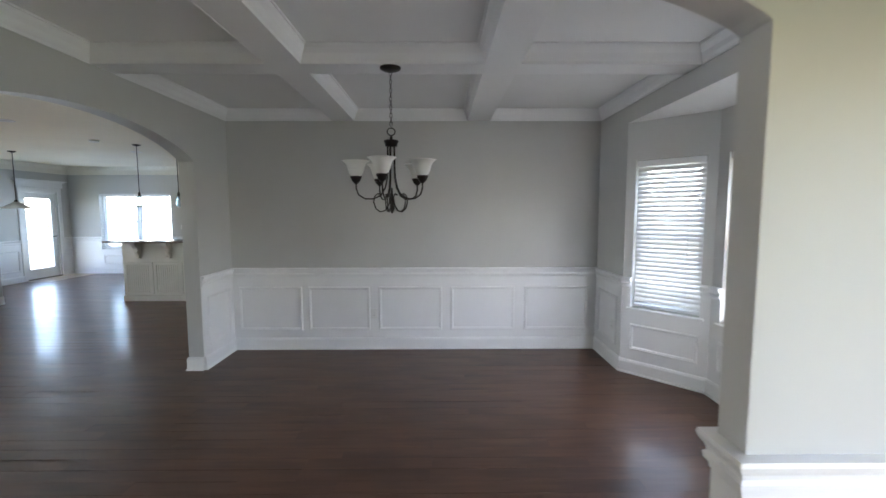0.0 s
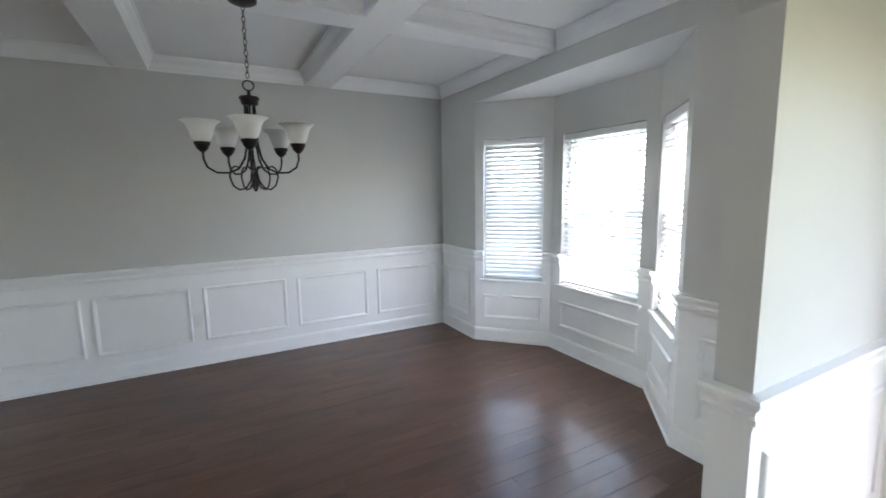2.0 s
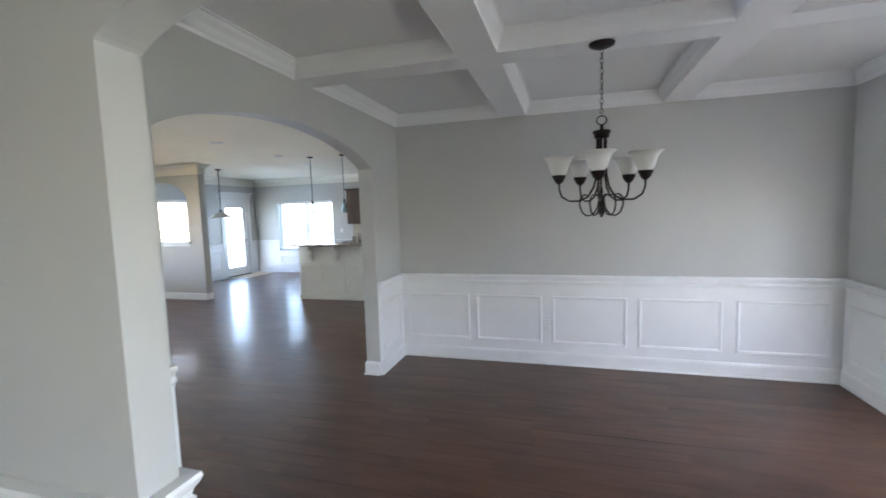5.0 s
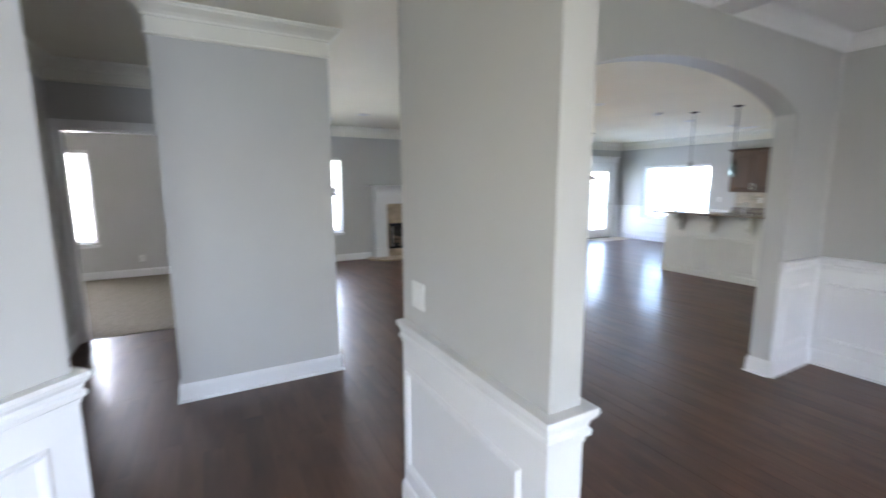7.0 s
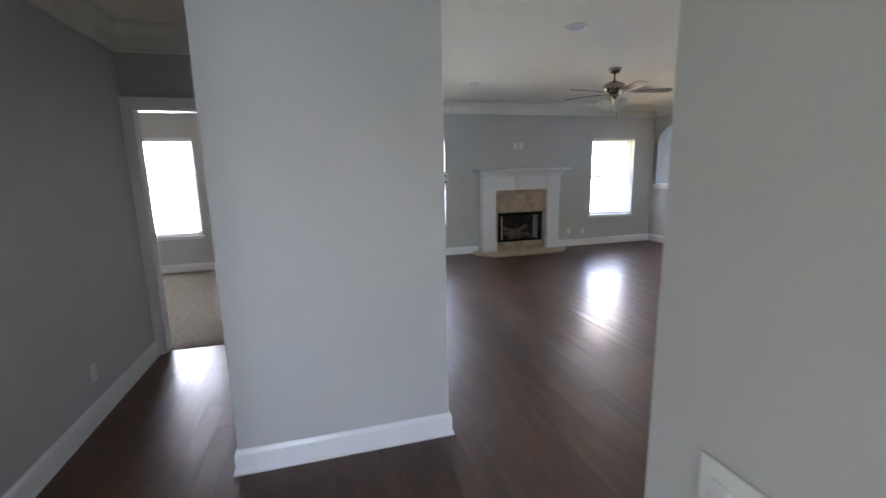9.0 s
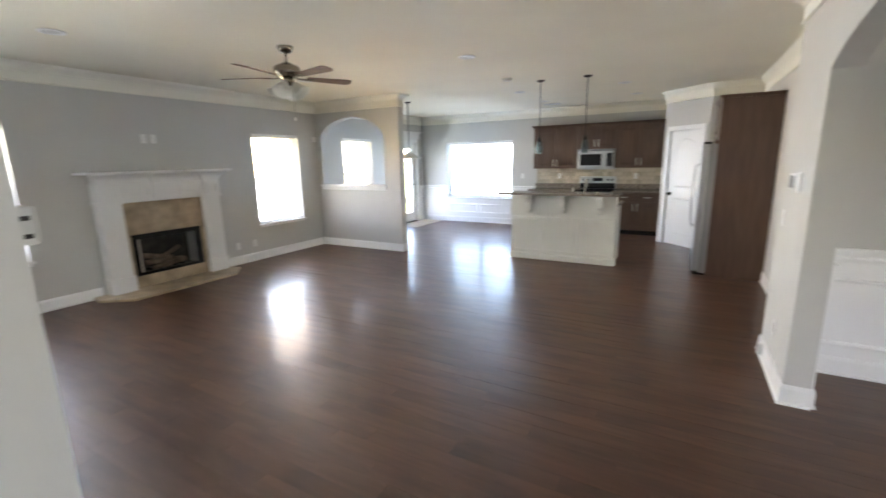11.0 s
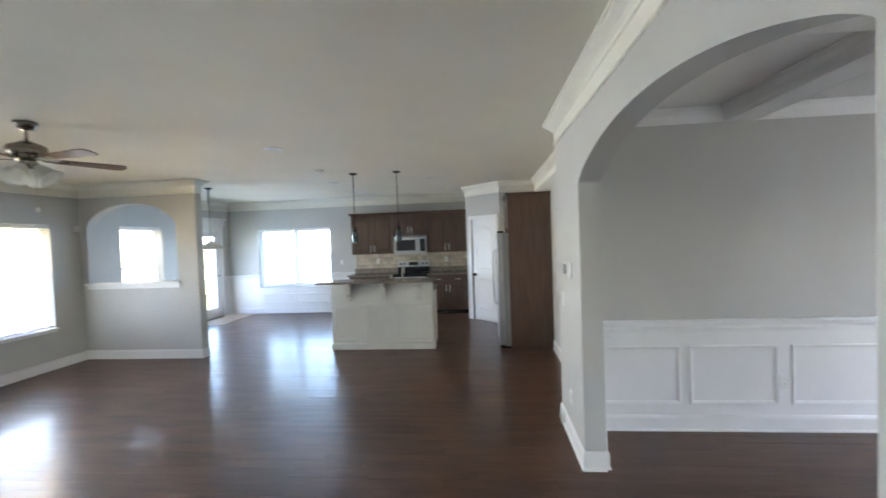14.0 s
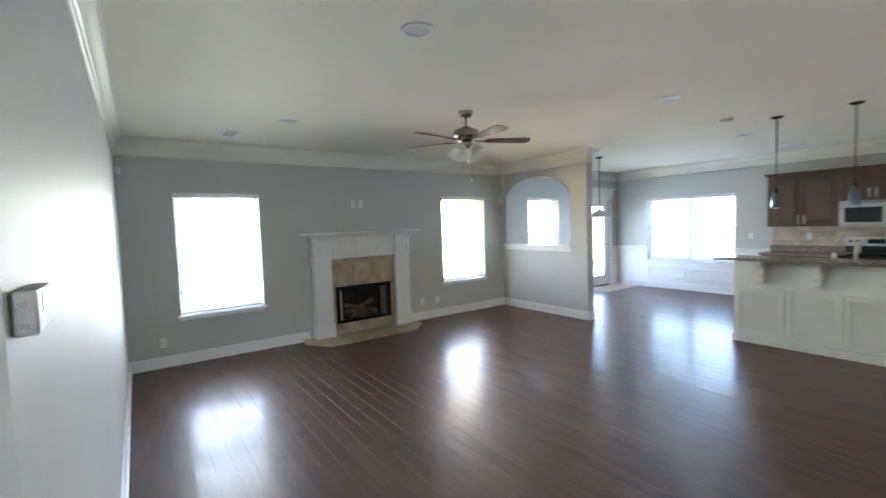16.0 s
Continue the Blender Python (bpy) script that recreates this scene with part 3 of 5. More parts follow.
def sash_window(name, m, w, z0, z1, wallt, lites=1):
    """A white double-hung window with sill; lites side by side."""
    top = tagged(new(name), "white vinyl double-hung window with a painted sill", "window", kind="structure")
    top.matrix_world = m
    y0, y1 = wallt - 0.085, wallt - 0.02
    fr = 0.035
    bm = boxes((0, fr, y0, y1, z0, z1), (w - fr, w, y0, y1, z0, z1), (fr, w - fr, y0, y1, z0, z0 + fr), (fr, w - fr, y0, y1, z1 - fr, z1))
    cw = w / lites
    for i in range(1, lites):
        box(bm, i * cw - 0.035, i * cw + 0.035, y0 - 0.01, y1, z0 + fr, z1 - fr)
    part("window_frame", bm, WHITE, top)
    part("window_sill", boxes((-0.035, w + 0.035, -0.035, y0, z0 - 0.026, z0 - 0.002), bevel=0.006), WHITE, top)
    part("sill_apron", boxes((-0.01, w + 0.01, -0.014, -0.0085 + 0.006, z0 - 0.055, z0 - 0.027)), WHITE, top)
    for i in range(lites):
        a = i * cw + (fr if i == 0 else 0.035)
        b = (i + 1) * cw - (fr if i == lites - 1 else 0.035)
        zm = (z0 + z1) / 2 + 0.01
        for lo, hi, yy in ((z0 + fr, zm + 0.02, y0 + 0.008), (zm - 0.02, z1 - fr, y0 + 0.036)):
            st = 0.032
            bm = boxes((a, a + st, yy, yy + 0.024, lo, hi), (b - st, b, yy, yy + 0.024, lo, hi), (a + st, b - st, yy, yy + 0.024, lo, lo + st), (a + st, b - st, yy, yy + 0.024, hi - st, hi))
            sash = part("sash", bm, WHITE, top)
            g = part("pane", boxes((a + st - 0.004, b - st + 0.004, yy + 0.010, yy + 0.013, lo + st - 0.004, hi - st + 0.004)), GLASS, sash)
            g.visible_shadow = False
    return top


def blind(m, w, z0, z1, tilt, pitch=0.043, lowest=None, label="white horizontal slat blind, lowered"):
    """A slat blind that hangs inside the window opening."""
    top = thing("window_blind", label, "blind", m, "window blinds")
    part("headrail", boxes((0.006, w - 0.006, 0.012, 0.066, z1 - 0.058, z1 - 0.004), bevel=0.005), SLAT, top)
    zb = lowest or z0 + 0.02
    slat = bmesh.new()
    sec = [(-0.024, -0.0020), (-0.012, 0.0012), (0.0, 0.0022), (0.012, 0.0012), (0.024, -0.0020)]
    A = [[slat.verts.new((x, y, z + dz)) for y, z in sec] for x in (0.012, w - 0.012) for dz in (0.0, 0.0028)]
    for lo, hi in ((A[0], A[2]), (A[1], A[3])):
        for k in range(4):
            slat.faces.new((lo[k], lo[k + 1], hi[k + 1], hi[k]))
    for a, b, k in ((A[0], A[2], 0), (A[0], A[2], 4)):
        q = (A[0][k], A[2][k], A[3][k], A[1][k])
        slat.faces.new(q)
    first = None
    z = z1 - 0.085
    while z > zb + 0.03:
        if first is None:
            first = part("slat", slat, SLAT, top)
            ob = first
        else:
            ob = new("slat", first.data)
            ob.parent = top
        ob.matrix_basis = pose(0, 0.040, z, tilt + random.uniform(-1.5, 1.5), 0, 0)
        z -= pitch
    part("bottom_rail", boxes((0.012, w - 0.012, 0.018, 0.062, zb, zb + 0.020), bevel=0.004), SLAT, top)
    for x in ((0.13, w - 0.13) if w < 0.7 else (0.15, w / 2, w - 0.15)):
        part("ladder_cord", boxes((x - 0.0012, x + 0.0012, 0.014, 0.016, zb + 0.02, z1 - 0.06), (x - 0.0012, x + 0.0012, 0.064, 0.066, zb + 0.02, z1 - 0.06)), SLAT, top)
    part("tilt_wand", tube([(0.05, 0.008, z1 - 0.06), (0.052, 0.006, z1 - 0.5)], 0.004, 6), SLAT, top)
    return top


def bay_window(name, k, w, tilt):
    m = frame_matrix(BAY[k], BAY[k + 1], w[0])
    sash_window(name, m, w[1] - w[0], w[2], w[3], 0.16)
    blind(m, w[1] - w[0], w[2], w[3], tilt)


bay_window("window_1", 2, WIN1, 55)
bay_window("window_2", 1, WIN2, 22)
bay_window("window_3", 0, WIN3, 38)
for i, w in ((4, W4), (5, W3), (6, W5)):
    m = frame_matrix((GX, top_y), (GX, GY0), top_y - w[1])
    sash_window("window_%d" % i, m, w[1] - w[0], w[2], w[3], 0.20)
    blind(m, w[1] - w[0], w[2], w[3], 6)
m = frame_matrix((-1.9, GY1), (GX, GY1), -1.9 - KW[1])
sash_window("window_7", m, KW[1] - KW[0], KW[2], KW[3], 0.20, lites=2)
for k in (0, 1):
    blind(m @ pose(k * (KW[1] - KW[0]) / 2, 0, 0), (KW[1] - KW[0]) / 2, KW[2], KW[3], 4, label="white horizontal slat blind, lowered with open slats")
m = frame_matrix((-9.6, 1.2), (-9.6, -3.2), 2.49)
sash_window("window_8", m, 0.96, 0.60, 2.15, 0.16)
blind(m, 0.96, 0.60, 2.15, 6)



# ---- doors and casings ----
def casing(name, a, b, s0, s1, zt, w=0.085, proud=0.018, label="white painted door casing"):
    m = frame_matrix(a, b, 0)
    bm = bmesh.new()
    for x0, x1, z0, z1 in ((s0 - w, s0, 0, zt), (s1, s1 + w, 0, zt), (s0 - w, s1 + w, zt, zt + w)):
        box(bm, x0, x1, -proud, -0.0005, z0, z1, m)
        box(bm, x0 + 0.012, x1 - 0.012, -proud - 0.006, -proud, z0, z1 - (0.012 if z1 > zt else 0), m)
    return structure(name, bm, WHITE, label)


# bedroom doorway off the hall
casing("door_casing_1", (-6.0, 1.2), (-6.0, -3.2), 1.14, 2.02, 2.11)
structure("door_jamb_1", boxes((-6.13, -6.002, 0.042, 0.058, 0, 2.11), (-6.13, -6.002, -0.82, -0.803, 0, 2.11), (-6.13, -6.002, -0.803, 0.042, 2.092, 2.108)), WHITE, "white painted door jamb")

# pantry door
pm = frame_matrix((-2.76, 9.41), (-3.44, 10.09), 0.13)
casing("door_casing_2", (-2.76, 9.41), (-3.44, 10.09), 0.13, 0.80, 2.05, w=0.075)


def panel_door(name, m, w, h, y):
    """A white two-panel door with an arched upper panel."""
    top = tagged(new(name), "closed white two-panel pantry door with arched upper panel", "door", kind="structure")
    top.matrix_world = m
    part("door_leaf", boxes((0.0015, w - 0.0015, y, y + 0.035, 0.008, h - 0.0015), bevel=0.002), WHITE, top)

    def moulding(x0, x1, z0, z1, rise):
        out = []
        for inset, dep in ((0, 0.0), (0.008, 0.007), (0.022, 0.004), (0.034, -0.0)):
            ring = [(x0 + inset, z0 + inset), (x1 - inset, z0 + inset)]
            for k in range(9):
                u = 1 - 2 * k / 8
                ring.append(((x0 + x1) / 2 + u * ((x1 - x0) / 2 - inset), z1 - inset + rise * (1 - u * u)))
            out.append([(x, y - dep - 0.0005, z) for x, z in ring])
        bm = bmesh.new()
        vs = [[bm.verts.new(p) for p in r] for r in out]
        for A, B in zip(vs, vs[1:]):
            for k in range(len(A)):
                bm.faces.new((A[k], A[(k + 1) % len(A)], B[(k + 1) % len(B)], B[k]))
        return bm

    part("door_panel", moulding(0.12, w - 0.12, 0.22, 0.86, 0.0), WHITE, top)
    part("door_panel", moulding(0.12, w - 0.12, 1.05, h - 0.24, 0.09), WHITE, top)
    mm = Matrix.Translation((w - 0.065, y, 0.93)) @ pose(0, 0, 0, 90, 0, 0)
    part("door_knob", lathe([(0.0, 0.0), (0.03, 0.0), (0.03, 0.006), (0.012, 0.01), (0.012, 0.03), (0.026, 0.04), (0.028, 0.055), (0.02, 0.065), (0, 0.068)], 16, mm), BRONZE, top, "dark bronze door knob", True)
    return top


panel_door("door_2", pm, 0.67, 2.05, 0.012)

# glazed back door with a head pediment
dm = frame_matrix((GX, top_y), (GX, GY0), top_y - DOOR[1])
dw = DOOR[1] - DOOR[0]
gd = tagged(new("door_3"), "white glazed patio door with a single tall pane", "door", kind="structure")
gd.matrix_world = dm
part("door_frame", boxes((0, 0.03, 0.02, 0.16, 0, 2.08), (dw - 0.03, dw, 0.02, 0.16, 0, 2.08), (0.03, dw - 0.03, 0.02, 0.16, 2.05, 2.08)), WHITE, gd)
leaf = part("door_leaf", boxes((0.032, 0.14, 0.05, 0.094, 0.02, 2.047), (dw - 0.14, dw - 0.032, 0.05, 0.094, 0.02, 2.047), (0.14, dw - 0.14, 0.05, 0.094, 0.02, 0.25), (0.14, dw - 0.14, 0.05, 0.094, 1.92, 2.047)), WHITE, gd)
g = part("pane", boxes((0.136, dw - 0.136, 0.070, 0.074, 0.246, 1.924)), GLASS, leaf)
g.visible_shadow = False
for z in (0.58, 0.92, 1.25, 1.59):
    part("glazing_bar", boxes((0.14, dw - 0.14, 0.062, 0.0695, z - 0.009, z + 0.009)), WHITE, leaf)
part("threshold", boxes((0, dw, 0.0, 0.16, 0.001, 0.019)), BRONZE, gd)
part("door_lever", tube([(0.085, 0.045, 1.0), (0.085, 0.0, 1.0), (0.20, 0.0, 0.995)], 0.009, 8), BRONZE, gd)
casing("door_casing_3", (GX, top_y), (GX, GY0), top_y - DOOR[1], top_y - DOOR[0], 2.08, w=0.10)
hm = frame_matrix((GX, top_y), (GX, GY0), top_y - DOOR[1])
bm = boxes((-0.13, dw + 0.13, -0.04, -0.0005, 2.185, 2.30))
for k, (zz, pr, ex) in enumerate(((2.30, 0.055, 0.15), (2.318, 0.075, 0.17), (2.336, 0.10, 0.20))):
    box(bm, -ex, dw + ex, -pr, -0.0005, zz, zz + 0.0175)
ob = structure("door_pediment", bm, WHITE, "white crown pediment above the patio door")
ob.matrix_world = hm
# stone threshold floor before the patio door
thr = structure("stone_threshold", boxes((GX + 0.02, -8.77, 9.84, 11.15, -0.011, -0.002)), SUBFLOOR, "beige tile landing at the patio door")
for i in range(2):
    for j in range(4):
        x0 = GX + 0.035 + i * 0.295
        y0 = 9.845 + j * 0.325
        part("tile", boxes((x0, x0 + 0.288, y0, y0 + 0.318, -0.006, 0.006), bevel=0.002), TILE, thr)

# sill of the pass-through opening
structure("trim_niche_sill", boxes((-9.33, -7.74, 7.245, 7.505, 1.162, 1.195), (-9.31, -7.76, 7.285, 7.2995, 1.10, 1.161), bevel=0.004), WHITE, "white moulded sill of the arched pass-through")

# ---- fireplace ----
# local x runs along the wall, y into the room
fp = thing("fireplace", "white wood mantel fireplace with beige stone surround", "fireplace", Matrix(((0, 1, 0, GX), (-1, 0, 0, 4.25), (0, 0, 1, 0), (0, 0, 0, 1))))


def fbox(x0, x1, d0, d1, z0, z1, bevel=0.0, bm=None):
    return box(bm or bmesh.new(), x0, x1, d0, d1, z0, z1, None, bevel)


for s in (-1, 1):
    a, b = (-0.785, -0.53) if s < 0 else (0.53, 0.785)
    leg = part("pilaster", fbox(a, b, 0.0, 0.165, 0.0, 1.16, 0.004), WHITE, fp)
    part("plinth", fbox(a - 0.016, b + 0.016, 0.0, 0.185, 0.031, 0.23, 0.006), WHITE, leg)
    part("pilaster_cap", boxes((a - 0.012, b + 0.012, 0.0, 0.182, 1.161, 1.178), (a - 0.018, b + 0.018, 0.0, 0.190, 1.1785, 1.192), bevel=0.003), WHITE, leg)
    blk = part("rosette_block", fbox(a + 0.004, b - 0.004, 0.1655, 0.190, 1.1925, 1.40), WHITE, leg)
    c = (a + b) / 2
    part("rosette_frame", boxes((c - 0.085, c - 0.060, 0.1905, 0.208, 1.215, 1.375), (c + 0.060, c + 0.085, 0.1905, 0.208, 1.215, 1.375), (c - 0.060, c + 0.060, 0.1905, 0.208, 1.215, 1.240), (c - 0.060, c + 0.060, 0.1905, 0.208, 1.350, 1.375)), WHITE, blk)
    part("rosette", boxes((c - 0.034, c + 0.034, 0.1905, 0.203, 1.262, 1.328), bevel=0.006), WHITE, blk)
fr = part("frieze", boxes((-0.785, 0.785, 0.0, 0.165, 1.193, 1.41)), WHITE, fp)
part("frieze_block", boxes((-0.15, 0.15, 0.1655, 0.182, 1.1935, 1.41), bevel=0.003), WHITE, fr)
part("frieze_rail", boxes((-0.5285, 0.5285, 0.1655, 0.176, 1.171, 1.1925), bevel=0.003), WHITE, fr)
for x0, x1 in ((-0.50, -0.19), (0.19, 0.50)):
    pn = part("panel_moulding", boxes((x0, x0 + 0.022, 0.1655, 0.182, 1.225, 1.36), (x1 - 0.022, x1, 0.1655, 0.182, 1.225, 1.36), (x0 + 0.022, x1 - 0.022, 0.1655, 0.182, 1.225, 1.247), (x0 + 0.022, x1 - 0.022, 0.1655, 0.182, 1.338, 1.36)), WHITE, fr)
    part("frieze_panel", boxes((x0 + 0.045, x1 - 0.045, 0.1655, 0.175, 1.268, 1.318), bevel=0.004), WHITE, pn)


def cornice(x0, x1, back, out):
    """A cove that flares out and up to the shelf, returned round both ends."""
    prof = [(0.0, 1.4105), (out, 1.4105), (out + 0.006, 1.425), (out + 0.012, 1.445), (out + 0.030, 1.475), (out + 0.060, 1.503), (out + 0.100, 1.522), (out + 0.108, 1.5325), (0.0, 1.5325)]
    bm = bmesh.new()
    ra = [bm.verts.new((x0 - max(0, o - out), max(o, back), z)) for o, z in prof]
    rb = [bm.verts.new((x1 + max(0, o - out), max(o, back), z)) for o, z in prof]
    for k in range(len(prof)):
        j = (k + 1) % len(prof)
        bm.faces.new((ra[k], ra[j], rb[j], rb[k]))
    bm.faces.new(ra)
    bm.faces.new(rb[::-1])
    return bm


part("mantel_cornice", cornice(-0.785, 0.785, 0.0, 0.166), WHITE, fp)
for x0, x1 in ((-0.79, -0.525), (-0.15, 0.15), (0.525, 0.79)):
    part("cornice_break", cornice(x0, x1, 0.10, 0.190), WHITE, fp)
part("mantel_shelf", boxes((-0.925, 0.925, 0.0, 0.325, 1.533, 1.562), bevel=0.006), WHITE, fp)
sur = part("stone_surround", boxes((-0.529, -0.46, 0.02, 0.085, 0.031, 1.169), (0.46, 0.529, 0.02, 0.085, 0.031, 1.169), (-0.46, 0.46, 0.02, 0.085, 0.74, 1.169), (-0.46, 0.46, 0.02, 0.085, 0.031, 0.19)), SUBFLOOR, fp)
for x0, x1, z0, z1 in ((-0.527, -0.18, 0.745, 1.167), (-0.177, 0.177, 0.745, 1.167), (0.18, 0.527, 0.745, 1.167), (-0.527, -0.464, 0.033, 0.742), (0.464, 0.527, 0.033, 0.742), (-0.46, -0.002, 0.033, 0.187), (0.002, 0.46, 0.033, 0.187)):
    part("tile", boxes((x0, x1, 0.0855, 0.094, z0, z1), bevel=0.002), TILE, sur)
bm = bmesh.new()
pts = [(-0.86, 0.0), (0.94, 0.0), (0.98, 0.22), (0.74, 0.56), (-0.62, 0.59), (-0.90, 0.30)]
lo = [bm.verts.new((x, y, 0.002)) for x, y in pts]
hi = [bm.verts.new((x, y, 0.026)) for x, y in pts]
hi2 = [bm.verts.new((x * 0.995, y * 0.99, 0.030)) for x, y in pts]
bm.faces.new(hi2)
bm.faces.new(lo[::-1])
for A, B in ((lo, hi), (hi, hi2)):
    for k in range(6):
        bm.faces.new((A[k], A[(k + 1) % 6], B[(k + 1) % 6], B[k]))
part("hearth_slab", bm, TILE, fp, "beige polished stone hearth slab")
fire = part("firebox", boxes((-0.455, -0.43, -0.34, 0.07, 0.19, 0.74), (0.43, 0.455, -0.34, 0.07, 0.19, 0.74), (-0.43, 0.43, -0.34, -0.32, 0.19, 0.74), (-0.43, 0.43, -0.32, 0.07, 0.715, 0.74), (-0.43, 0.43, -0.32, 0.07, 0.19, 0.205)), SOOT_AND_SHADE, fp)
part("black_surround", boxes((-0.458, -0.40, 0.071, 0.0965, 0.19, 0.742), (0.40, 0.458, 0.071, 0.0965, 0.19, 0.742), (-0.40, 0.40, 0.071, 0.0965, 0.68, 0.742), (-0.40, 0.40, 0.071, 0.0965, 0.19, 0.225)), BLACK, fire)
for k, (x, y, z, r, L, a) in enumerate(((0.0, -0.10, 0.30, 0.038, 0.52, 3), (-0.06, -0.06, 0.255, 0.034, 0.44, -6), (0.08, -0.12, 0.37, 0.032, 0.40, 14), (-0.10, -0.13, 0.40, 0.028, 0.32, -22))):
    dx, dz = math.cos(radians(a)) * L / 2, math.sin(radians(a)) * L / 2
    pp = [(x - dx + 2 * dx * i / 6, y + 0.012 * math.sin(i * 2 + k), z - dz + 2 * dz * i / 6) for i in range(7)]
    part("gas_log", tube(pp, [r * (0.85 + 0.3 * random.random()) for _ in pp], 9), LOG, fire)
for x0, x1 in ((-0.398, -0.372), (0.372, 0.398)):
    part("folded_glass_door", boxes((x0, x1, 0.074, 0.094, 0.228, 0.677), bevel=0.003), NICKEL if x0 > 0 else BLACK, fire)
for x in (-0.22, -0.11, 0.0, 0.11, 0.22):
    part("grate_bar", boxes((x - 0.006, x + 0.006, -0.17, -0.03, 0.205, 0.235)), BLACK, fire)


# ---- lamps ----
def chandelier(x, y, z):
    top = thing("chandelier", "dark bronze five-arm chandelier with white bell glass shades", "chandelier", pose(x, y, z))
    part("canopy", lathe([(0, 0), (0.075, 0), (0.072, -0.012), (0.05, -0.024), (0.012, -0.032), (0, -0.032)], 24), BRONZE, top, smooth=True)
    zl = -0.045
    k = 0
    while zl > -0.44:
        pts = [(0.009 * math.cos(a), 0, 0.019 * math.sin(a)) for a in [2 * math.pi * i / 10 for i in range(11)]]
        ln = part("chain_link", tube(pts, 0.0022, 6), BRONZE, top)
        ln.matrix_basis = pose(0, 0, zl, 0, 0, 90 * (k % 2) + 20)
        zl -= 0.031
        k += 1
    part("ring", tube([(0.028 * math.cos(a), 0, -0.475 + 0.028 * math.sin(a)) for a in [2 * math.pi * i / 20 for i in range(21)]], 0.004, 8), BRONZE, top, smooth=True)
    part("crown_cap", lathe([(0, -0.50), (0.008, -0.50), (0.012, -0.535), (0.05, -0.54), (0.054, -0.552), (0.046, -0.56), (0.042, -0.585), (0.0, -0.59)], 24), BRONZE, top, smooth=True)
    for i in range(5):
        a = radians(72 * i - 98)
        c, s = math.cos(a), math.sin(a)
        # long rod from the crown, sweeping out and up to the cup
        path = [(0.026, -0.57), (0.026, -0.72), (0.030, -0.82), (0.046, -0.90), (0.080, -0.96), (0.13, -0.985), (0.19, -0.985), (0.235, -0.955), (0.250, -0.91), (0.251, -0.86)]
        arm = part("arm", tube([(r * c, r * s, z) for r, z in path], 0.006, 8), BRONZE, top, smooth=True)
        loop = [(0.075, -0.955), (0.10, -0.945), (0.122, -0.965), (0.130, -1.01), (0.115, -1.06), (0.085, -1.085), (0.05, -1.075), (0.022, -1.03), (0.014, -0.97), (0.03, -0.945), (0.048, -0.955)]
        part("scroll", tube([(r * c, r * s, z) for r, z in loop], 0.005, 7), BRONZE, arm, smooth=True)
        mm = Matrix.Translation((0.251 * c, 0.251 * s, 0))
        part("cup", lathe([(0, -0.875), (0.012, -0.87), (0.03, -0.85), (0.034, -0.835), (0.04, -0.83), (0.04, -0.815), (0.0, -0.812)], 18, mm), BRONZE, arm, smooth=True)
        part("shade", lathe([(0.030, -0.815), (0.045, -0.80), (0.055, -0.775), (0.062, -0.745), (0.073, -0.72), (0.092, -0.703), (0.098, -0.70), (0.094, -0.699), (0.070, -0.716), (0.058, -0.744), (0.051, -0.775), (0.042, -0.797), (0.026, -0.812)], 28, mm), FROST, arm, "white frosted bell glass shade", True)
    top.scale = (1, 1, 0.93)
    part("finial", lathe([(0, -1.10), (0.008, -1.09), (0.02, -1.06), (0.012, -1.03), (0.022, -1.01), (0.012, -0.99), (0.006, -0.9), (0.0, -0.9)], 16), BRONZE, top, smooth=True)
    return top


chandelier(-0.198, 3.166, 2.604)


